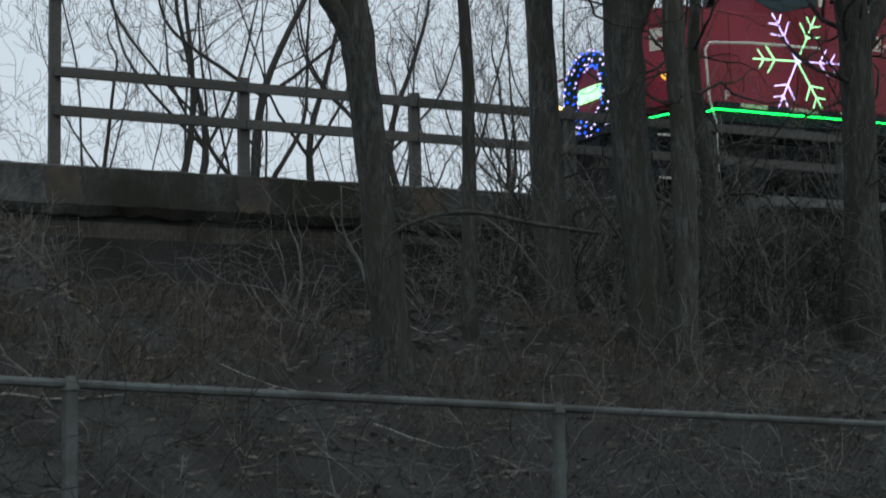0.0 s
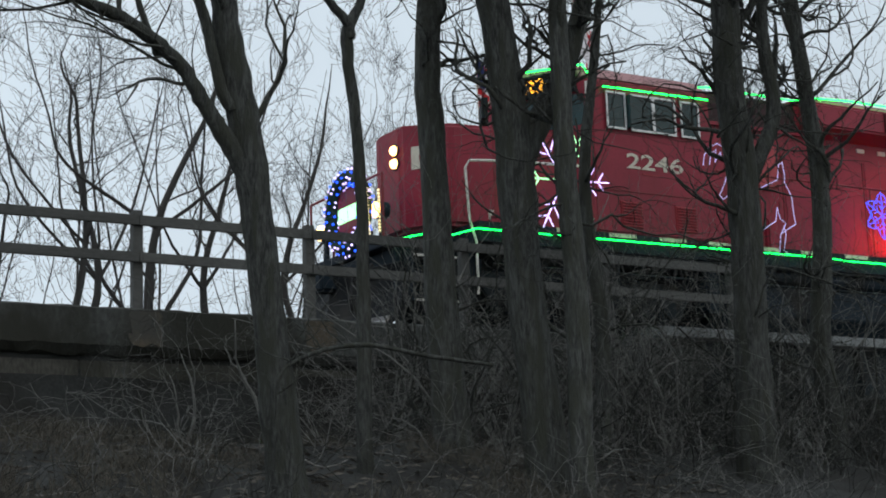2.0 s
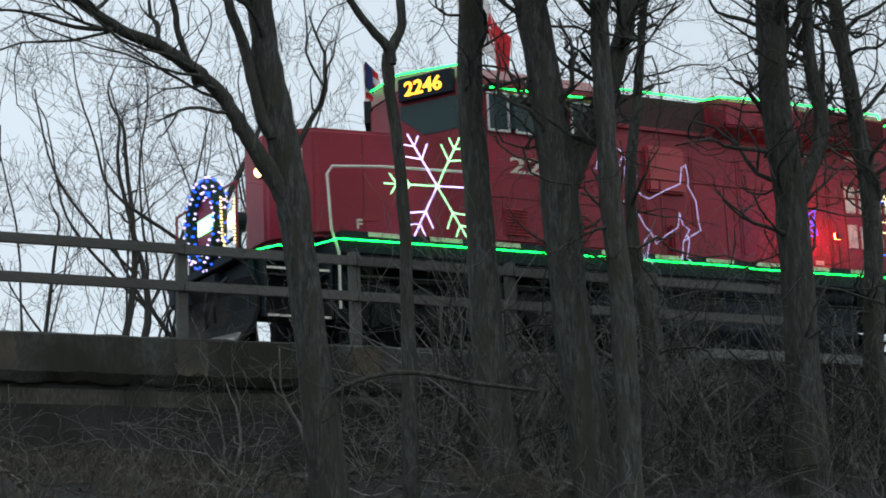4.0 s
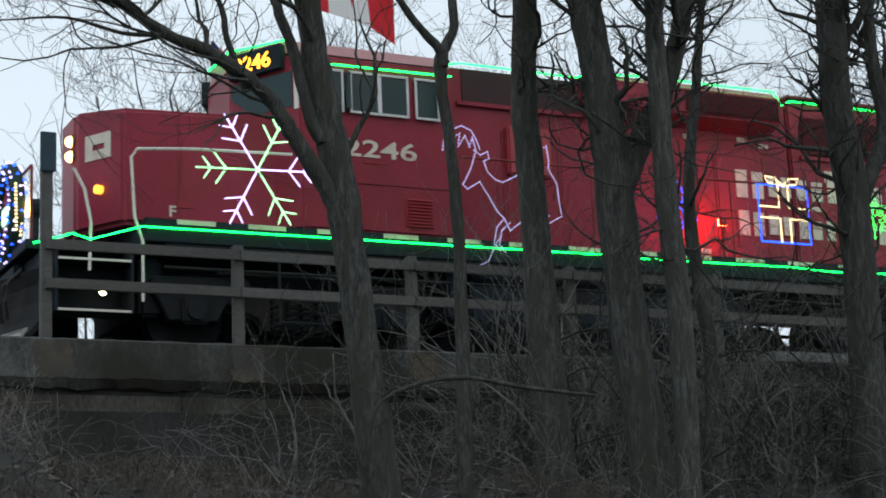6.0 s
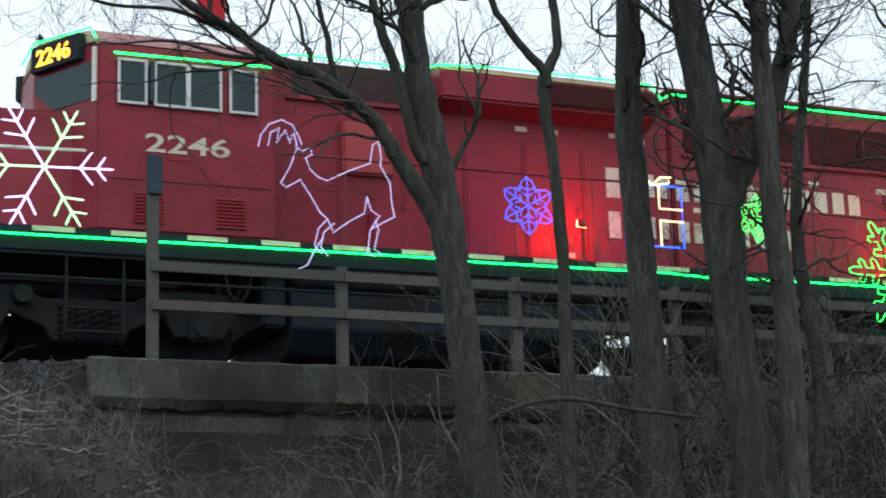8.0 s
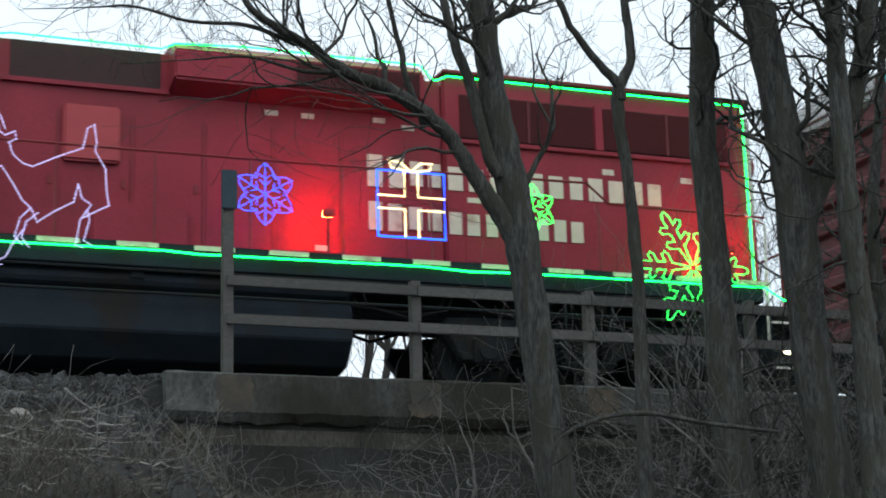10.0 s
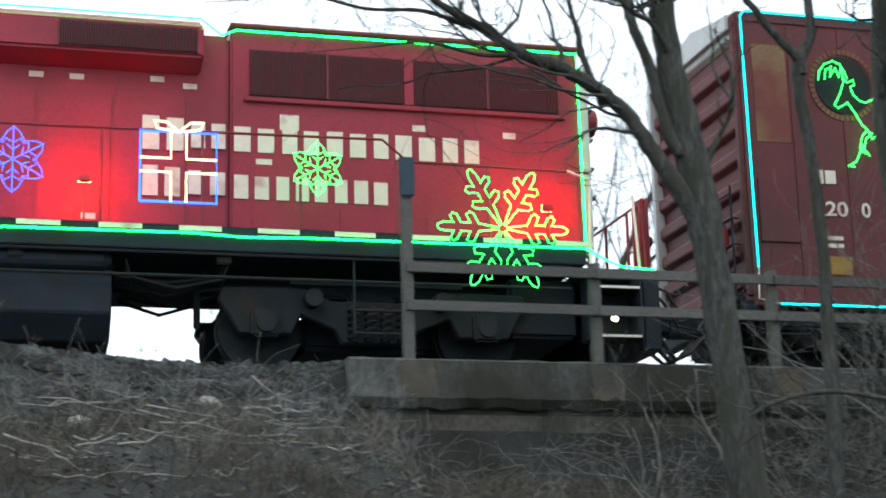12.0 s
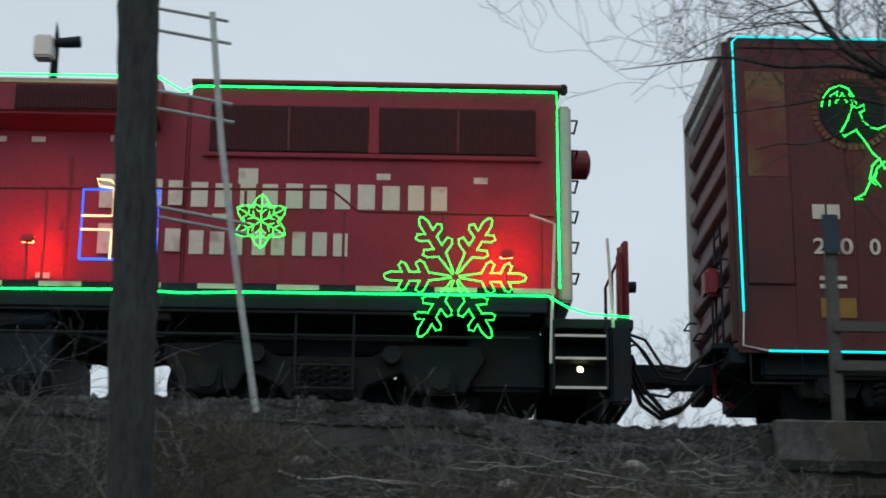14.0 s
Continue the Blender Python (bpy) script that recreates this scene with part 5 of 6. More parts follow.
def woodland():
    t1 = [[(6.4, 2.81, 0.35), (6.28, 4.05, 0.312), (6.18, 5.02, 0.295), (6.07, 5.85, 0.308), (5.92, 6.69, 0.26), (5.84, 7.39, 0.242), (5.81, 7.66, 0.233)],
          [(6.16, 5.05, 0.12), (6.06, 5.36, 0.16), (5.95, 5.6, 0.171), (5.83, 5.79, 0.168), (5.65, 6.05, 0.151), (5.47, 6.33, 0.136), (5.23, 6.55, 0.126), (4.86, 6.76, 0.121), (4.5, 6.87, 0.1), (4.09, 7.10, 0.085), (3.66, 7.34, 0.064), (3.44, 7.62, 0.05), (3.26, 7.95, 0.036), (2.95, 8.12, 0.022)],
          [(4.05, 7.11, 0.05), (3.62, 7.24, 0.038), (3.1, 7.22, 0.03), (2.62, 7.3, 0.022), (2.2, 7.24, 0.012)],
          [(4.5, 6.88, 0.05), (4.1, 6.84, 0.036), (3.6, 6.92, 0.026), (3.1, 6.84, 0.014)],
          [(5.26, 6.46, 0.08), (5.1, 6.82, 0.065), (5.03, 7.17, 0.056), (4.96, 7.43, 0.046)],
          [(5.94, 6.02, 0.134), (5.81, 6.25, 0.114), (5.68, 6.8, 0.104), (5.52, 7.27, 0.094), (5.43, 7.64, 0.079)]]
    tree(t1, 14.0, 11, "tall bare tree with a long sweeping limb on the bank", 12.5, 12, low=0.4, sweep=20)
    t2 = [[(7.75, 3.03, 0.150), (7.8, 5.01, 0.134), (7.77, 6.22, 0.120), (7.69, 6.98, 0.120), (7.69, 7.35, 0.128), (7.86, 7.72, 0.098), (7.82, 8.33, 0.088)],
          [(7.70, 7.25, 0.098), (7.66, 7.42, 0.098), (7.32, 7.78, 0.077), (7.08, 8.18, 0.065)]]
    tree(t2, 15.0, 12, "slender bare tree forked at head height of the cab", 11, 6, low=0.55)
    t3 = [[(9.05, 3.08, 0.372), (9.0, 4.52, 0.34), (8.97, 6.02, 0.298), (8.93, 7.25, 0.278), (9.04, 8.81, 0.262)]]
    tree(t3, 15.5, 13, "straight bare tree with furrowed grey bark", 14, 12, low=0.5, extra=5)
    t4 = [[(9.55, 2.99, 0.42), (9.4, 4.65, 0.38), (9.34, 6.09, 0.40), (9.26, 6.98, 0.36), (9.09, 8.17, 0.33), (9.04, 8.42, 0.32)],
          [(9.36, 5.85, 0.26), (9.49, 6.19, 0.27), (9.93, 6.95, 0.24), (10.24, 7.72, 0.21), (10.44, 8.57, 0.19)]]
    tree(t4, 14.5, 14, "thick bare tree dividing into two stems", 14, 22, low=0.33, extra=16)
    t4c = [[(9.62, 2.96, 0.23), (9.68, 4.6, 0.24), (9.62, 5.73, 0.22), (9.62, 7.2, 0.2), (9.64, 8.29, 0.177)]]
    tree(t4c, 14.0, 15, "slim bare tree close beside a thicker one", 12, 14, low=0.35, extra=7)
    t5 = [[(12.75, 2.66, 0.445), (12.81, 4.54, 0.40), (12.83, 6.16, 0.37), (12.73, 7.49, 0.35), (12.79, 8.81, 0.33)],
          [(12.85, 6.0, 0.2), (12.93, 6.3, 0.2), (13.35, 7.08, 0.175), (13.28, 7.9, 0.163), (13.3, 8.81, 0.137)]]
    tree(t5, 15.0, 16, "broad bare tree with a side stem", 14, 26, low=0.3, extra=22)
    t6 = [[(11.2, 2.8, 0.2), (11.3, 4.5, 0.17), (11.15, 6.2, 0.14), (11.4, 7.8, 0.11)]]
    tree(t6, 15.8, 17, "thin leaning bare tree among the brush", 10.5, 18, low=0.25, extra=10)
    t8 = [[(14.9, 2.6, 0.3), (14.8, 4.5, 0.27), (15.0, 6.5, 0.24), (14.8, 8.5, 0.2)]]
    tree(t8, 16.0, 18, "bare tree with crooked upper branches", 13, 26, low=0.3, extra=20)
    t7 = [[(-1.79, 2.99, 0.304), (-1.85, 4.45, 0.29), (-1.9, 5.62, 0.276), (-1.93, 6.59, 0.268)]]
    tree(t7, 11.0, 19, "straight dark bare trunk at the edge of the bank", 12, 10, low=0.75, mat=BARK_DARK)
    rng = random.Random(77)
    for i in range(19):
        y = rng.uniform(28, 40)
        x = y * (0.275 + 0.037 * i + rng.uniform(-0.012, 0.012))
        w = rng.uniform(0.13, 0.27)
        lean = rng.uniform(-0.8, 0.8)
        g = [(x, 3.0, w), (x + rng.uniform(-0.25, 0.25), 4.6, w * 0.92), (x + 0.5 * lean + rng.uniform(-0.4, 0.4), 6.4, w * 0.8),
             (x + lean + rng.uniform(-0.5, 0.5), 8.4, w * 0.6), (x + 1.4 * lean + rng.uniform(-0.4, 0.4), 10.4, w * 0.4)]
        limbs, side = [g], rng.choice((-1, 1))
        for k in range(4):
            j = rng.choice((1, 2, 2, 3))
            bx, bz, bw = g[j]
            reach, rise = side * rng.uniform(0.7, 1.8), rng.uniform(1.1, 2.1)
            limbs.append([(bx, bz - 0.1, bw * 0.55), (bx + 0.45 * reach, bz + 0.3 * rise, bw * 0.48), (bx + reach, bz + 0.85 * rise, bw * 0.38),
                          (bx + 1.25 * reach + rng.uniform(-0.2, 0.2), bz + 1.6 * rise, bw * 0.26)])
            side = -side
        tree(limbs, y, 200 + i, "slender bare tree behind the railway", rng.uniform(12, 14), 6, BARK_FAR, 0.2, 2, name="far_tree", length=1.35, least=0.0045)

    for i in range(14):
        y = rng.uniform(29, 36)
        x = y * (-0.16 + 0.033 * i + rng.uniform(-0.01, 0.01))
        w = rng.uniform(0.06, 0.12)
        top = 6.6 if i < 9 else rng.uniform(8.5, 10)
        g = [(x, 3.0, w), (x + rng.uniform(-0.2, 0.2), 4.6, w * 0.8), (x + rng.uniform(-0.5, 0.5), 6, w * 0.5)]
        tree([g], y, 300 + i, "thin bare young tree behind the railway", top, 16, BARK_FAR, 0.25, 2, name="far_tree", length=0.8, least=0.004)


BOUGH = [(6.12, 3.1, 0.049), (6.19, 3.57, 0.064), (6.57, 3.75, 0.074), (7.08, 3.89, 0.08), (7.75, 3.81, 0.077), (8.41, 3.69, 0.063)]


def brush():
    """Leafless undergrowth on the bank before the wall."""
    rng = random.Random(5)
    pale, dark = Tubes(), Tubes()
    for i in range(340):
        x = 4.4 + 13.0 * rng.random() ** 0.8
        y = rng.uniform(14.6, 18.35)
        z = height(x, y)
        tall = rng.uniform(0.3, 0.9) + (0.7 * rng.random() if x > 7.5 else 0)
        t = pale if rng.random() < 0.42 else dark
        sprout(t, Vector((x, y, z - 0.05)), Vector((rng.gauss(0, 0.5), rng.gauss(0, 0.3), 0.8)), tall, rng.uniform(0.004, 0.011), 1, rng,
               spread=1.0, forks=4, up=0.02, wild=0.34)
    for i in range(520):
        x, y = rng.uniform(1.0, 13), rng.uniform(9.3, 14.5)
        z = height(x, y)
        sprout(dark if rng.random() < 0.7 else pale, Vector((x, y, z - 0.05)), Vector((rng.gauss(0, 0.7), rng.gauss(0, 0.4), 0.8)),
               rng.uniform(0.4, 1.3), rng.uniform(0.004, 0.010), 1, rng, spread=1.0, forks=4, up=0.0, wild=0.34)
    for i in range(170):
        x, y = rng.uniform(-6, 3.8), rng.uniform(12, 17.0)
        z = height(x, y)
        sprout(dark, Vector((x, y, z - 0.03)), Vector((rng.gauss(0, 0.8), rng.gauss(0, 0.3), 0.6)),
               rng.uniform(0.3, 0.9), rng.uniform(0.0025, 0.005), 1, rng, spread=0.9, forks=3, up=0.0, wild=0.34)
    for i in range(420):
        x, y = (rng.uniform(-5, 0.6) if i < 150 else rng.uniform(-5, -1.0)), rng.uniform(12.5, 15.5)
        z = height(x, y)
        sprout(dark, Vector((x, y, z - 0.03)), Vector((rng.gauss(0, 0.5), rng.gauss(0, 0.3), 0.9)), rng.uniform(0.4, 1.1), rng.uniform(0.003, 0.007), 1,
               rng, spread=0.9, forks=3, up=0.0, wild=0.3)
    # dense dark thicket towards the bridge
    for i in range(170):
        x, y = rng.uniform(11.5, 17.5), rng.uniform(15.2, 18.3)
        z = height(x, y)
        sprout(dark, Vector((x, y, z - 0.05)), Vector((rng.gauss(0, 0.3), rng.gauss(0, 0.2), 1)), rng.uniform(0.9, 2.1), rng.uniform(0.008, 0.017), 1, rng,
               spread=0.8, forks=5, up=0.02, wild=0.3)
    # clumps of tall dry weeds among the fallen canes
    for i in range(126):
        cx, cy = ((0.8, 16.3), (0.2, 15.6), (2.7, 15.4), (1.7, 14.8), (-1.6, 16.6), (3.4, 14.6))[i % 6]
        x, y = cx + rng.gauss(0, 0.3), cy + rng.gauss(0, 0.3)
        z = height(x, y)
        sprout(pale, Vector((x, y, z - 0.03)), Vector((rng.gauss(0, 0.35), rng.gauss(0, 0.2), 1)), rng.uniform(0.35, 0.85), rng.uniform(0.003, 0.005), 1,
               rng, droop=0.04, spread=0.7, forks=3, up=0.0, wild=0.15)
    # thicket at the far end of the bank
    for i in range(190):
        y = rng.uniform(12.5, 17.0)
        x = y * rng.uniform(-0.36, -0.125)
        z = height(x, y)
        sprout(pale if rng.random() < 0.4 else dark, Vector((x, y, z - 0.05)), Vector((rng.gauss(0, 0.4), rng.gauss(0, 0.3), 1)),
               rng.uniform(0.5, 1.2) if x > -0.18 * y else rng.uniform(0.9, 1.9), rng.uniform(0.006, 0.014), 1, rng, spread=0.9, forks=5, up=0.0, wild=0.32)
    tagged(new("pale_brush", pale.mesh("pale_brush", TWIG)), "pale leafless brush before the wall", "brush", kind="stuff")
    tagged(new("dark_brush", dark.mesh("dark_brush", TWIG_DARK)), "dark leafless brush and brambles on the bank", "brush", kind="stuff")
    # long arching boughs caught among the stems
    for i in range(66):
        x = 5.2 + 11.5 * rng.random() ** 0.85
        y = rng.uniform(14.8, 18.0)
        z = height(x, y)
        t, fine = Tubes(), Tubes()
        way = rng.choice((-1, 1))
        d = Vector((way * rng.uniform(0.5, 1.1), rng.gauss(0, 0.15), rng.uniform(0.35, 1.3)))
        sprout(t, Vector((x, y, z - 0.06)), d, rng.uniform(1.2, 2.6), rng.uniform(0.005, 0.011), 2, rng, spread=0.95, forks=4, up=-0.02, sides=6, wild=0.4, fine=fine)
        m = (TWIG, TWIG, BARK, TWIG)[i % 4]
        ob = new("arching_branch", t.mesh("arching_branch", m, (x, y, z)))
        ob.location = (x, y, z)
        tw = new("twig_spray", fine.mesh("twig_spray", m, (x, y, z)))
        tw.parent = ob
        tagged(tw, kind="stuff")
        tagged(ob, ("pale", "pale", "dark grey", "pale")[i % 4] + " leafless branch arching out of the brush", "branch", "branches arching from the brush")
    t, fine = Tubes(), Tubes()
    c, r = stem(t, [(x + rng.gauss(0, 0.035), z + rng.gauss(0, 0.04), 0.55 * w) for x, z, w in BOUGH], 13.6, rng, 7)
    for j in range(3, len(c), 2):
        sprout(fine, c[j], Vector((rng.gauss(0, 0.6), rng.gauss(0, 0.3), rng.gauss(0.3, 0.5))), rng.uniform(0.3, 0.8), 0.012, 1, rng, spread=0.9, wild=0.34)
    ob = new("broken_bough", t.mesh("broken_bough", BARK, tuple(c[0])))
    ob.location = c[0]
    tw = new("twig_spray", fine.mesh("twig_spray", BARK, tuple(c[0])))
    tw.parent = ob
    tagged(tw, kind="stuff")
    tagged(ob, "broken grey bough hanging across the trunks", "branch")
    for i in range(66):
        x = 6.6 + 10.0 * rng.random() ** 0.75
        y = rng.uniform(15.6, 18.2)
        z = height(x, y)
        t, fine = Tubes(), Tubes()
        tall = rng.uniform(1.5, 3.3) if x > 8 else rng.uniform(1.0, 2.1)
        for k in range(rng.randint(1, 3)):
            sprout(t, Vector((x + rng.gauss(0, 0.04), y, z - 0.08)), Vector((rng.gauss(0, 0.28), rng.gauss(0, 0.15), 1)), tall * rng.uniform(0.8, 1.1),
                   rng.uniform(0.012, 0.026), 2, rng, spread=0.75, forks=3, up=0.08, sides=6, wild=0.3, fine=fine)
        m = TWIG if i % 3 else BARK
        ob = new("sapling", t.mesh("sapling", m, (x, y, z)))
        ob.location = (x, y, z)
        tw = new("twig_spray", fine.mesh("twig_spray", m, (x, y, z)))
        tw.parent = ob
        tagged(tw, kind="stuff")
        tagged(ob, "pale leafless sapling with many twigs" if i % 3 else "dark leafless sapling with crooked twigs", "sapling", "saplings before the wall")


def grass():
    """Thin dry blades in tufts, and scraps of leaf litter between them."""
    rng = random.Random(8)
    v, f = [], []
    for i in range(5600):
        tuft = i >= 5200
        if tuft:
            x, y = rng.gauss(-2.1, 0.45), rng.uniform(16.6, 17.9)
        elif rng.random() < 0.55:
            x, y = rng.uniform(-6.5, 4.0), rng.uniform(12.5, 17.2)
        else:
            x, y = rng.uniform(3.5, 11), rng.uniform(13.0, 18.4)
        if not tuft and noise.noise((x * 0.7, y * 0.7, 9)) < 0.0:
            continue
        z = height(x, y)
        for b in range(9):
            a = rng.uniform(0, 6.28)
            h, lean = rng.uniform(0.05, 0.24) * (1.9 if tuft or x < -0.4 and y < 16 else 1), rng.uniform(0.05, 0.25)
            dx, dy = math.cos(a) * lean, math.sin(a) * lean
            bx, by = x + rng.gauss(0, 0.07), y + rng.gauss(0, 0.07)
            k = len(v)
            w = 0.0028
            v += [(bx - w, by, z - 0.02), (bx + w, by, z - 0.02), (bx + dx * 0.5 + w, by + dy * 0.5, z + h * 0.7),
                  (bx + dx * 0.5 - w, by + dy * 0.5, z + h * 0.7), (bx + dx * 1.4, by + dy * 1.4, z + h)]
            f += [(k, k + 1, k + 2, k + 3), (k + 3, k + 2, k + 4)]
    me = bpy.data.meshes.new("dead_grass")
    me.from_pydata(v, [], f)
    me.materials.append(GRASS)
    tagged(new("dead_grass", me), "tufts of dry brown winter grass on the bank", "grass", kind="stuff")
    v, f = [], []
    for i in range(9000):
        x, y = rng.uniform(-7, 12), rng.uniform(9, 18.6)
        z = height(x, y) + 0.015
        a, s, l = rng.uniform(0, 6.28), rng.uniform(0.006, 0.016), rng.uniform(0.02, 0.12)
        c, d = math.cos(a), math.sin(a)
        k = len(v)
        t = rng.uniform(-0.4, 0.6)
        v += [(x - c * l, y - d * l, z), (x - d * s, y + c * s, z + 0.02), (x + c * l, y + d * l, z + t * l), (x + d * s, y - c * s, z - 0.005)]
        f.append((k, k + 1, k + 2, k + 3))
    me = bpy.data.meshes.new("leaf_litter")
    me.from_pydata(v, [], f)
    me.materials.append(LITTER)
    tagged(new("leaf_litter", me), "scraps of pale leaf and twig litter on the soil", "litter", kind="stuff")


def stones():
    """Loose ballast on the shoulder and down the bank."""
    rng = random.Random(21)
    v, f = [], []
    for i in range(17000):
        x = rng.uniform(-7, 3.9)
        y = 19.4 - abs(rng.gauss(0, 1.35))
        if y < 16.0:
            continue
        if i > 15800:
            x, y = rng.uniform(3.9, 14), rng.uniform(19.25, 20.2)
        z = height(x, y)
        s = rng.uniform(0.015, 0.042) * (1.7 if rng.random() < 0.12 else 1)
        k = len(v)
        top = rng.uniform(0.6, 1.1)
        for a in range(4):
            t = a * math.pi / 2 + rng.uniform(-0.5, 0.5)
            v.append((x + s * math.cos(t) * rng.uniform(0.7, 1.3), y + s * math.sin(t), z - 0.01))
        for a in range(3):
            t = a * 2.1 + rng.uniform(-0.5, 0.5)
            v.append((x + 0.6 * s * math.cos(t), y + 0.6 * s * math.sin(t), z + s * top * rng.uniform(0.7, 1.3)))
        f += [(k, k + 1, k + 4), (k + 1, k + 5, k + 4), (k + 1, k + 2, k + 5), (k + 2, k + 6, k + 5), (k + 2, k + 3, k + 6),
              (k + 3, k, k + 4), (k + 3, k + 4, k + 6), (k + 4, k + 5, k + 6)]
    me = bpy.data.meshes.new("ballast")
    me.from_pydata(v, [], f)
    me.materials.append(STONE)
    tagged(new("ballast", me), "loose dark grey ballast stones on the shoulder", "ballast", kind="stuff")


def fallen_branches():
    rng = random.Random(33)
    spots = [(2.3, 16.6, 1.6, -12), (2.5, 15.6, 2.0, -14), (2.0, 15.2, 1.4, -8), (0.4, 16.4, 1.5, -6), (1.4, 16.9, 1.8, -10), (-0.6, 16.2, 1.3, -5),
             (2.8, 17.0, 1.2, 42), (0.2, 15.4, 1.2, 10), (5.3, 13.5, 1.6, -28), (4.1, 14.2, 1.2, -4), (6.0, 12.6, 1.0, -30),
             (8.6, 16.0, 1.1, -24), (10.4, 15.2, 1.6, -18), (2.6, 12.4, 1.8, -6), (7.4, 15.4, 0.9, -26), (-2.2, 16.0, 1.4, 4)]
    for k in range(40):
        spots.append((rng.uniform(0.0, 3.2) if k < 30 else rng.uniform(-6, 0), rng.uniform(14.2, 17.7), rng.uniform(0.25, 1.0), rng.gauss(-12, 30)))
    for x, y, ln, turn in spots:
        t = Tubes()
        z = height(x, y) + 0.07
        d = Vector((math.cos(radians(turn)), 0.15, math.sin(radians(turn)) * 0.5)).normalized()
        pts, rad, thick = [], [], rng.uniform(0.005, 0.017)
        for i in range(7):
            p = Vector((x, y, z)) + d * ln * (i / 6 - 0.5) + Vector((0, rng.gauss(0, 0.02), rng.gauss(0, 0.018)))
            p.z = max(p.z, height(p.x, p.y) + 0.02)
            pts.append(p)
            rad.append(thick * (1 - 0.1 * i) * rng.uniform(0.8, 1.0))
        t.add(pts, rad, 6)
        sprout(t, pts[rng.randint(2, 6)], d + Vector((0, rng.gauss(0, 0.4), rng.uniform(0, 0.5))), 0.25, 0.004, 0, rng)
        ob = new("fallen_branch", t.mesh("fallen_branch", STICK, (x, y, z)))
        ob.location = (x, y, z)
        tagged(ob, "bleached fallen branch lying on the bank", "branch", "fallen branches on the bank")
    for i, (x, y, s) in enumerate([(2.2, 17.3, 0.13), (0.9, 16.7, 0.11), (-1.1, 17.2, 0.12), (1.6, 17.9, 0.08), (-0.3, 16.9, 0.1)]):
        bm = bmesh.new()
        bmesh.ops.create_icosphere(bm, subdivisions=2, radius=s)
        for p in bm.verts:
            p.co *= 1 + 0.35 * noise.noise(p.co * 9 + Vector((i, 0, 0)))
            p.co.z *= 0.6
        solid("rock", bm, STICK if i < 3 else STONE, "pale broken rock on the bank", "rock", "rocks on the bank").location = (x, y, height(x, y) + 0.03)


def chain_fence():
    """Galvanised chain-link fence across the foot of the bank."""
    a, b = Vector((1.96, 8.46, 0.005)), Vector((5.2, 9.16, -0.095))
    d = (b - a)
    o = thing("chain_link_fence", (2.14, 8.5, 0.2), "galvanised chain-link fence with a pipe top rail", "fence")

    def at(k, z):
        p = a + d * k
        return (p.x, p.y, z + p.z)
    for k in (-1, 0, 1, 2, 3, 4):
        x, y, _ = at(k, 0)
        part("post", tube(bmesh.new(), [at(k, height(x, y) + 0.1 * k - 0.2), at(k, 2.0)], 0.04, 10), FENCE_PIPE, o)
        part("post_cap", tube(bmesh.new(), [at(k, 1.99), at(k, 2.06)], [0.05, 0.02], 10), FENCE_PIPE, o)
    for k in (-1, 0, 1, 2, 3):
        part("top_rail", tube(bmesh.new(), [at(k + 0.01, 2.02), at(k + 0.99, 2.02)], 0.024, 8), FENCE_PIPE, o)
    t = Tubes()
    L, step, h = d.length, 0.08, 1.66
    n = int(5 * L / step)
    for i in range(-int(h / step), n):
        for s in (1, -1):
            p0, p1 = i * step - L, i * step - L + s * h
            t.add([Vector(at(p0 / L, 0.34)), Vector(at(p1 / L, 0.34 + h))], [0.0022, 0.0022], 3)
    ob = new("wire_mesh", t.mesh("wire_mesh", WIRE, o.location, False))
    ob.parent = o
    tagged(ob, "woven wire mesh", kind="stuff")
    # brambles grown through the mesh
    rng = random.Random(52)
    dark, pale = Tubes(), Tubes()
    for i in range(330):
        k = rng.uniform(-0.6, 2.2)
        p = Vector(at(k, rng.uniform(0.2, 1.75))) + Vector((0, rng.uniform(-0.08, 0.5), 0))
        sprout(pale if i % 6 == 0 else dark, p, Vector((rng.gauss(0, 1), rng.gauss(0, 0.25), rng.gauss(0.35, 0.6))), rng.uniform(0.35, 1.1),
               rng.uniform(0.003, 0.007), 1, rng, spread=1.0, forks=4, up=-0.02, wild=0.38)
    for nm, t, m in (("dark_brambles", dark, TWIG_DARK), ("pale_brambles", pale, TWIG)):
        tagged(new(nm, t.mesh(nm, m)), "leafless brambles tangled in the wire fence", "brush", kind="stuff")


def antenna():
    """Old aerial mast leaning by the track."""
    y = 18.4
    pts = [(-1.656, 4.863), (-1.912, 6.395), (-2.153, 7.941), (-2.323, 9.502)]
    zg = height(pts[0][0], y)
    o = thing("aerial_mast", (pts[0][0], y, zg), "leaning pale metal aerial mast with cross bars", "mast")
    part("pole", tube(bmesh.new(), [(pts[0][0] + 0.05, y, zg - 0.3)] + [(x, y, max(z, zg + 0.05)) for x, z in pts], 0.038, 8), GALV, o)
    for x, z in [(-2.309, 9.431), (-2.266, 9.161), (-2.224, 8.438), (-2.195, 8.225), (-2.011, 7.062), (-1.997, 6.948)]:
        part("cross_bar", tube(bmesh.new(), [(x - 1.06, y + 0.03, z + 0.2), (x + 0.17, y, z - 0.03)], 0.019, 6), GALV, o)


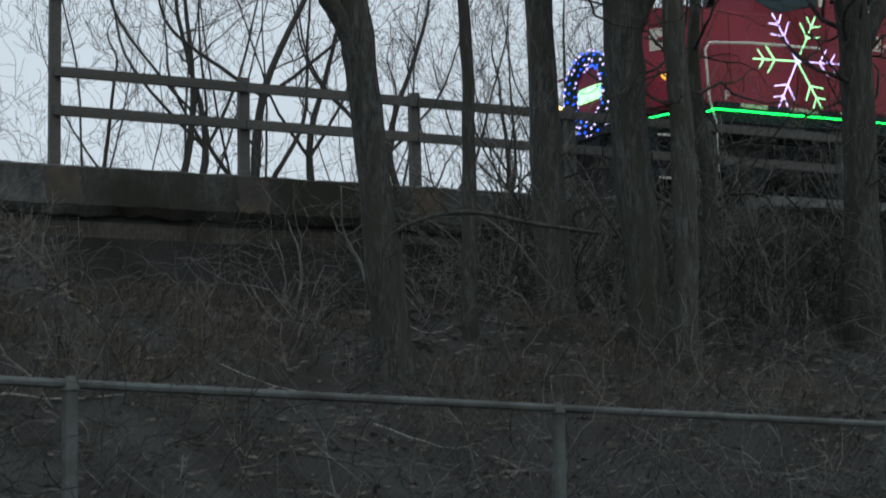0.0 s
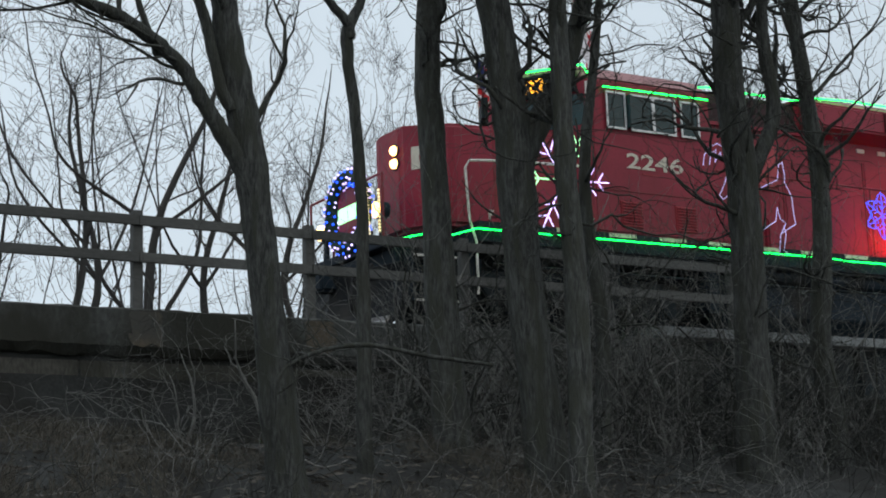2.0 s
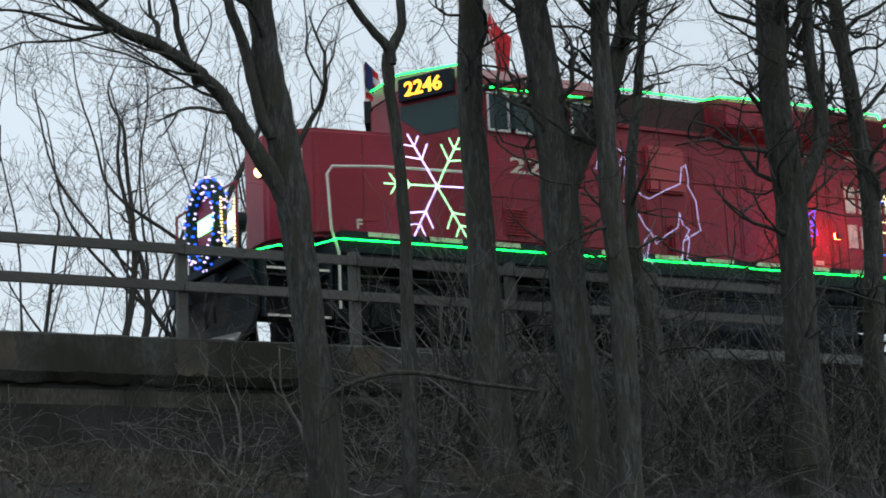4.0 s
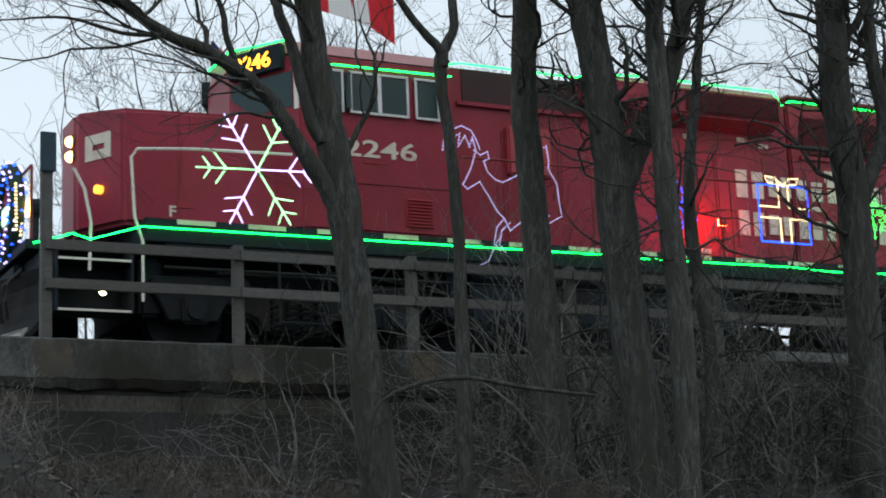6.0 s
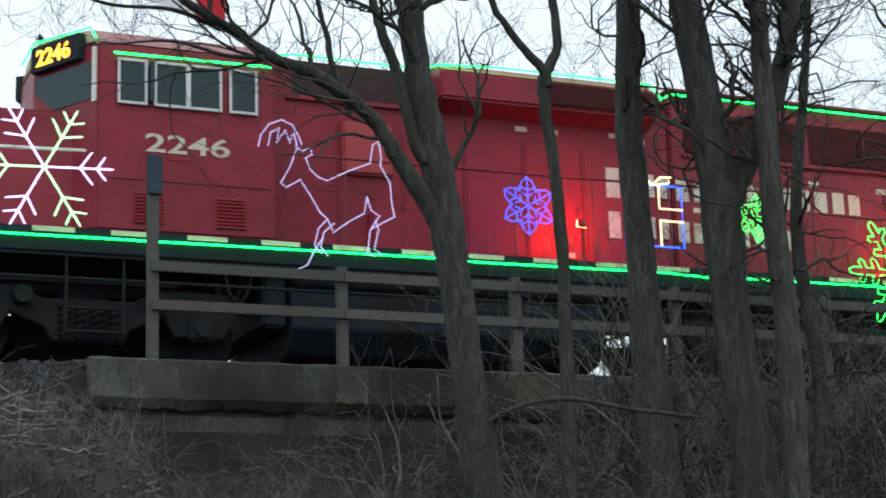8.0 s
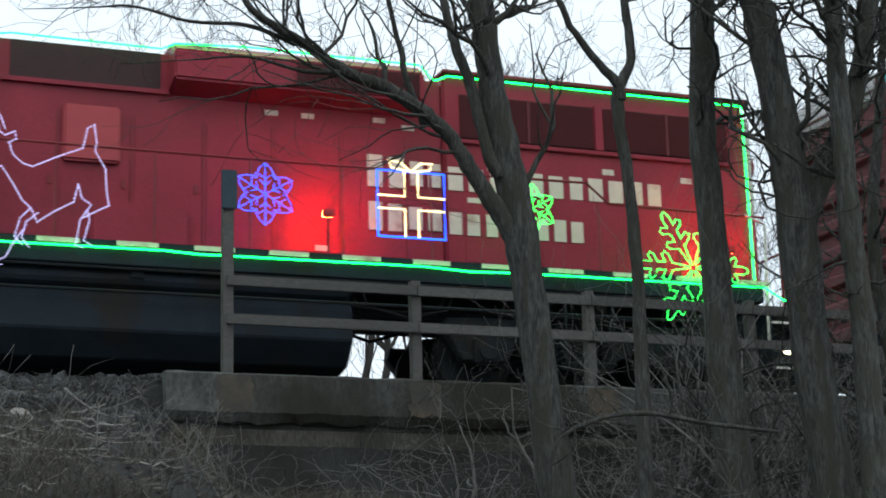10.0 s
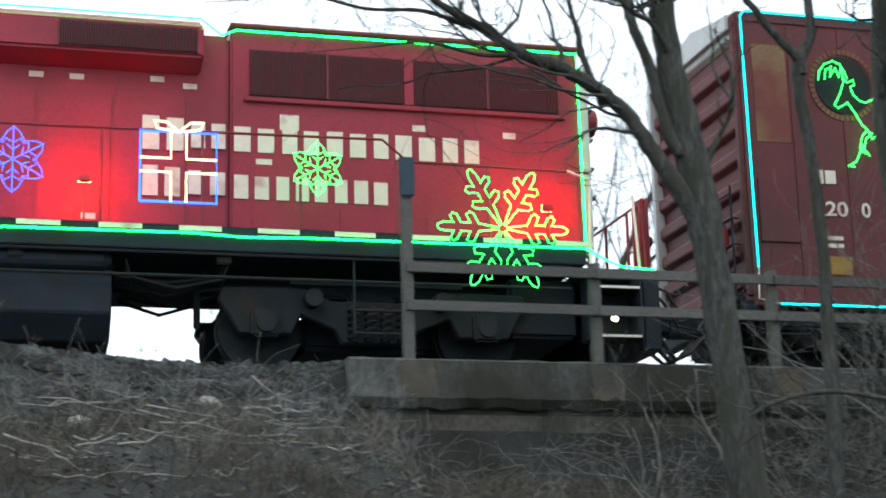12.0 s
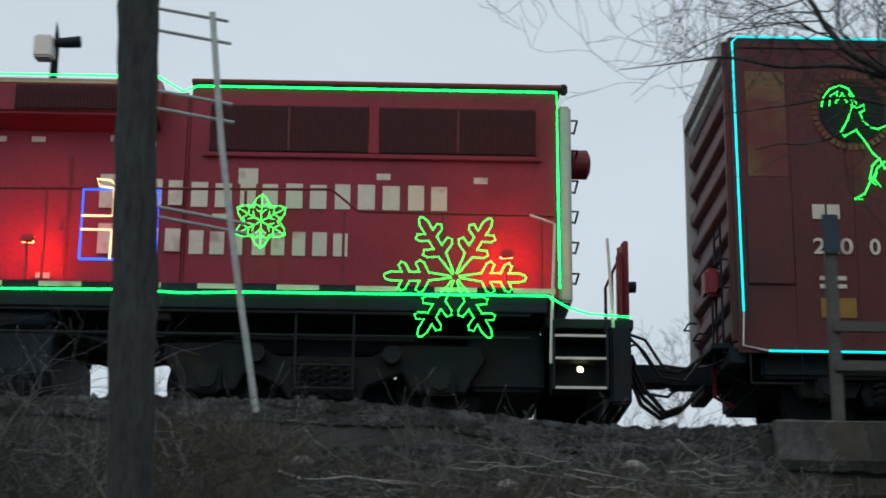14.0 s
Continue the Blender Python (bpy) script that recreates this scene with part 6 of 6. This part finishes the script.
def wayside_signal():
    """A pale box and a hooded black lamp on a mast behind the track."""
    x, y = -5.57, 25.0
    zg = height(x, y)
    o = thing("wayside_signal", (x, y, zg), "pale signal box and black hooded lamp on a mast", "signal")
    part("mast", tube(bmesh.new(), [(x + 0.06, y + 0.2, zg - 0.1), (x + 0.06, y + 0.2, 11.73 + 0.1)], 0.06, 10), GRIME_AND_SHADE, o)
    part("box", crate(x - 0.2, x + 0.08, y - 0.15, y + 0.14, 11.73 - 0.2, 11.73 + 0.16, 0.03), WHITE, o, "pale metal box")
    part("hooded_lamp", tube(bmesh.new(), [(x + 0.1, y, 11.73 + 0.08), (x + 0.25, y, 11.73 + 0.08), (x + 0.48, y, 11.73 + 0.1)], [0.07, 0.08, 0.09], 14), BLACK, o, "black hooded lamp")
    part("fin", slab(bmesh.new(), [(x + 0.02, 11.73 - 0.35), (x + 0.13, 11.73 - 0.35), (x + 0.11, 11.73 + 0.3), (x + 0.06, 11.73 + 0.52)], y + 0.15, y + 0.18), GRIME_AND_SHADE, o)


def equipment_cabinet():
    """A low pale relay cabinet on legs beyond the track, by the signal mast."""
    x0, x1, y0, y1, z0, z1 = -3.06, -2.08, 25.0, 25.6, 5.2, 6.76
    zg = height(0.5 * (x0 + x1), 25.3)
    o = thing("relay_cabinet", (0.5 * (x0 + x1), 25.3, zg), "pale grey metal relay cabinet beside the signal mast", "cabinet")
    body = part("body", crate(x0, x1, y0, y1, z0, z1, 0.02), WHITE, o)
    part("lid", crate(x0 - 0.03, x1 + 0.03, y0 - 0.04, y1 + 0.03, z1 + 0.002, z1 + 0.05, 0.012), ROOFGREY, o, "overhanging grey lid")
    mid = 0.5 * (x0 + x1)
    for a, b in ((x0 + 0.04, mid - 0.01), (mid + 0.01, x1 - 0.04)):
        d = part("door", crate(a, b, y0 - 0.02, y0 - 0.001, z0 + 0.06, z1 - 0.05, 0.008), WHITE, body)
        part("handle", crate(b - 0.1, b - 0.07, y0 - 0.045, y0 - 0.021, z0 + 0.4, z0 + 0.56, 0.006), GRIME_AND_SHADE, d, "dark handle")
    for x in (x0 + 0.06, x1 - 0.12):
        for y in (y0 + 0.05, y1 - 0.11):
            part("leg", crate(x, x + 0.06, y, y + 0.06, height(x, y) - 0.1, z0 - 0.001), GRIME_AND_SHADE, o)


retaining_wall()
track()
equipment_cabinet()
wayside_signal()
guard_fence()
LOCO = locomotive()
LOCO_AT = LOCO.location.copy()
CAR = boxcar()
woodland()
brush()
grass()
stones()
fallen_branches()
chain_fence()
antenna()


def motions():
    """The train pulls away to the left, its wheels turning."""
    times = [0.1 * i for i in range(141)]
    for ob in (LOCO, CAR):
        x, y, z = ob.location
        walk(ob, [(t, pose(x + 0.33 - rolled(t), y, z)) for t in times[::5]])
    # the flag swings on its pole, slack at first and then blown out along the cab
    hoist = Vector((16.82, 21.0, 10.2)) - LOCO_AT
    for_pole = Matrix.Translation(hoist)
    rows = []
    for t in times[::2]:
        slack = 1 - smooth01((t - 2.6) / 2.4)
        swing = pose(0, 0, 0, 0, 4 * math.sin(2.6 * t + 1) + 16 * slack, 8 * math.sin(2.1 * t) + 6 * math.sin(3.7 * t) + 42 * slack)
        rows.append((t, for_pole @ swing @ for_pole.inverted()))
    walk(FLAG["cloth"], rows)
    for ob, r in WHEELS:
        x, y, z = ob.location
        walk(ob, [(t, pose(x, y, z, 0, -math.degrees(rolled(t) / r), 0)) for t in times])


motions()
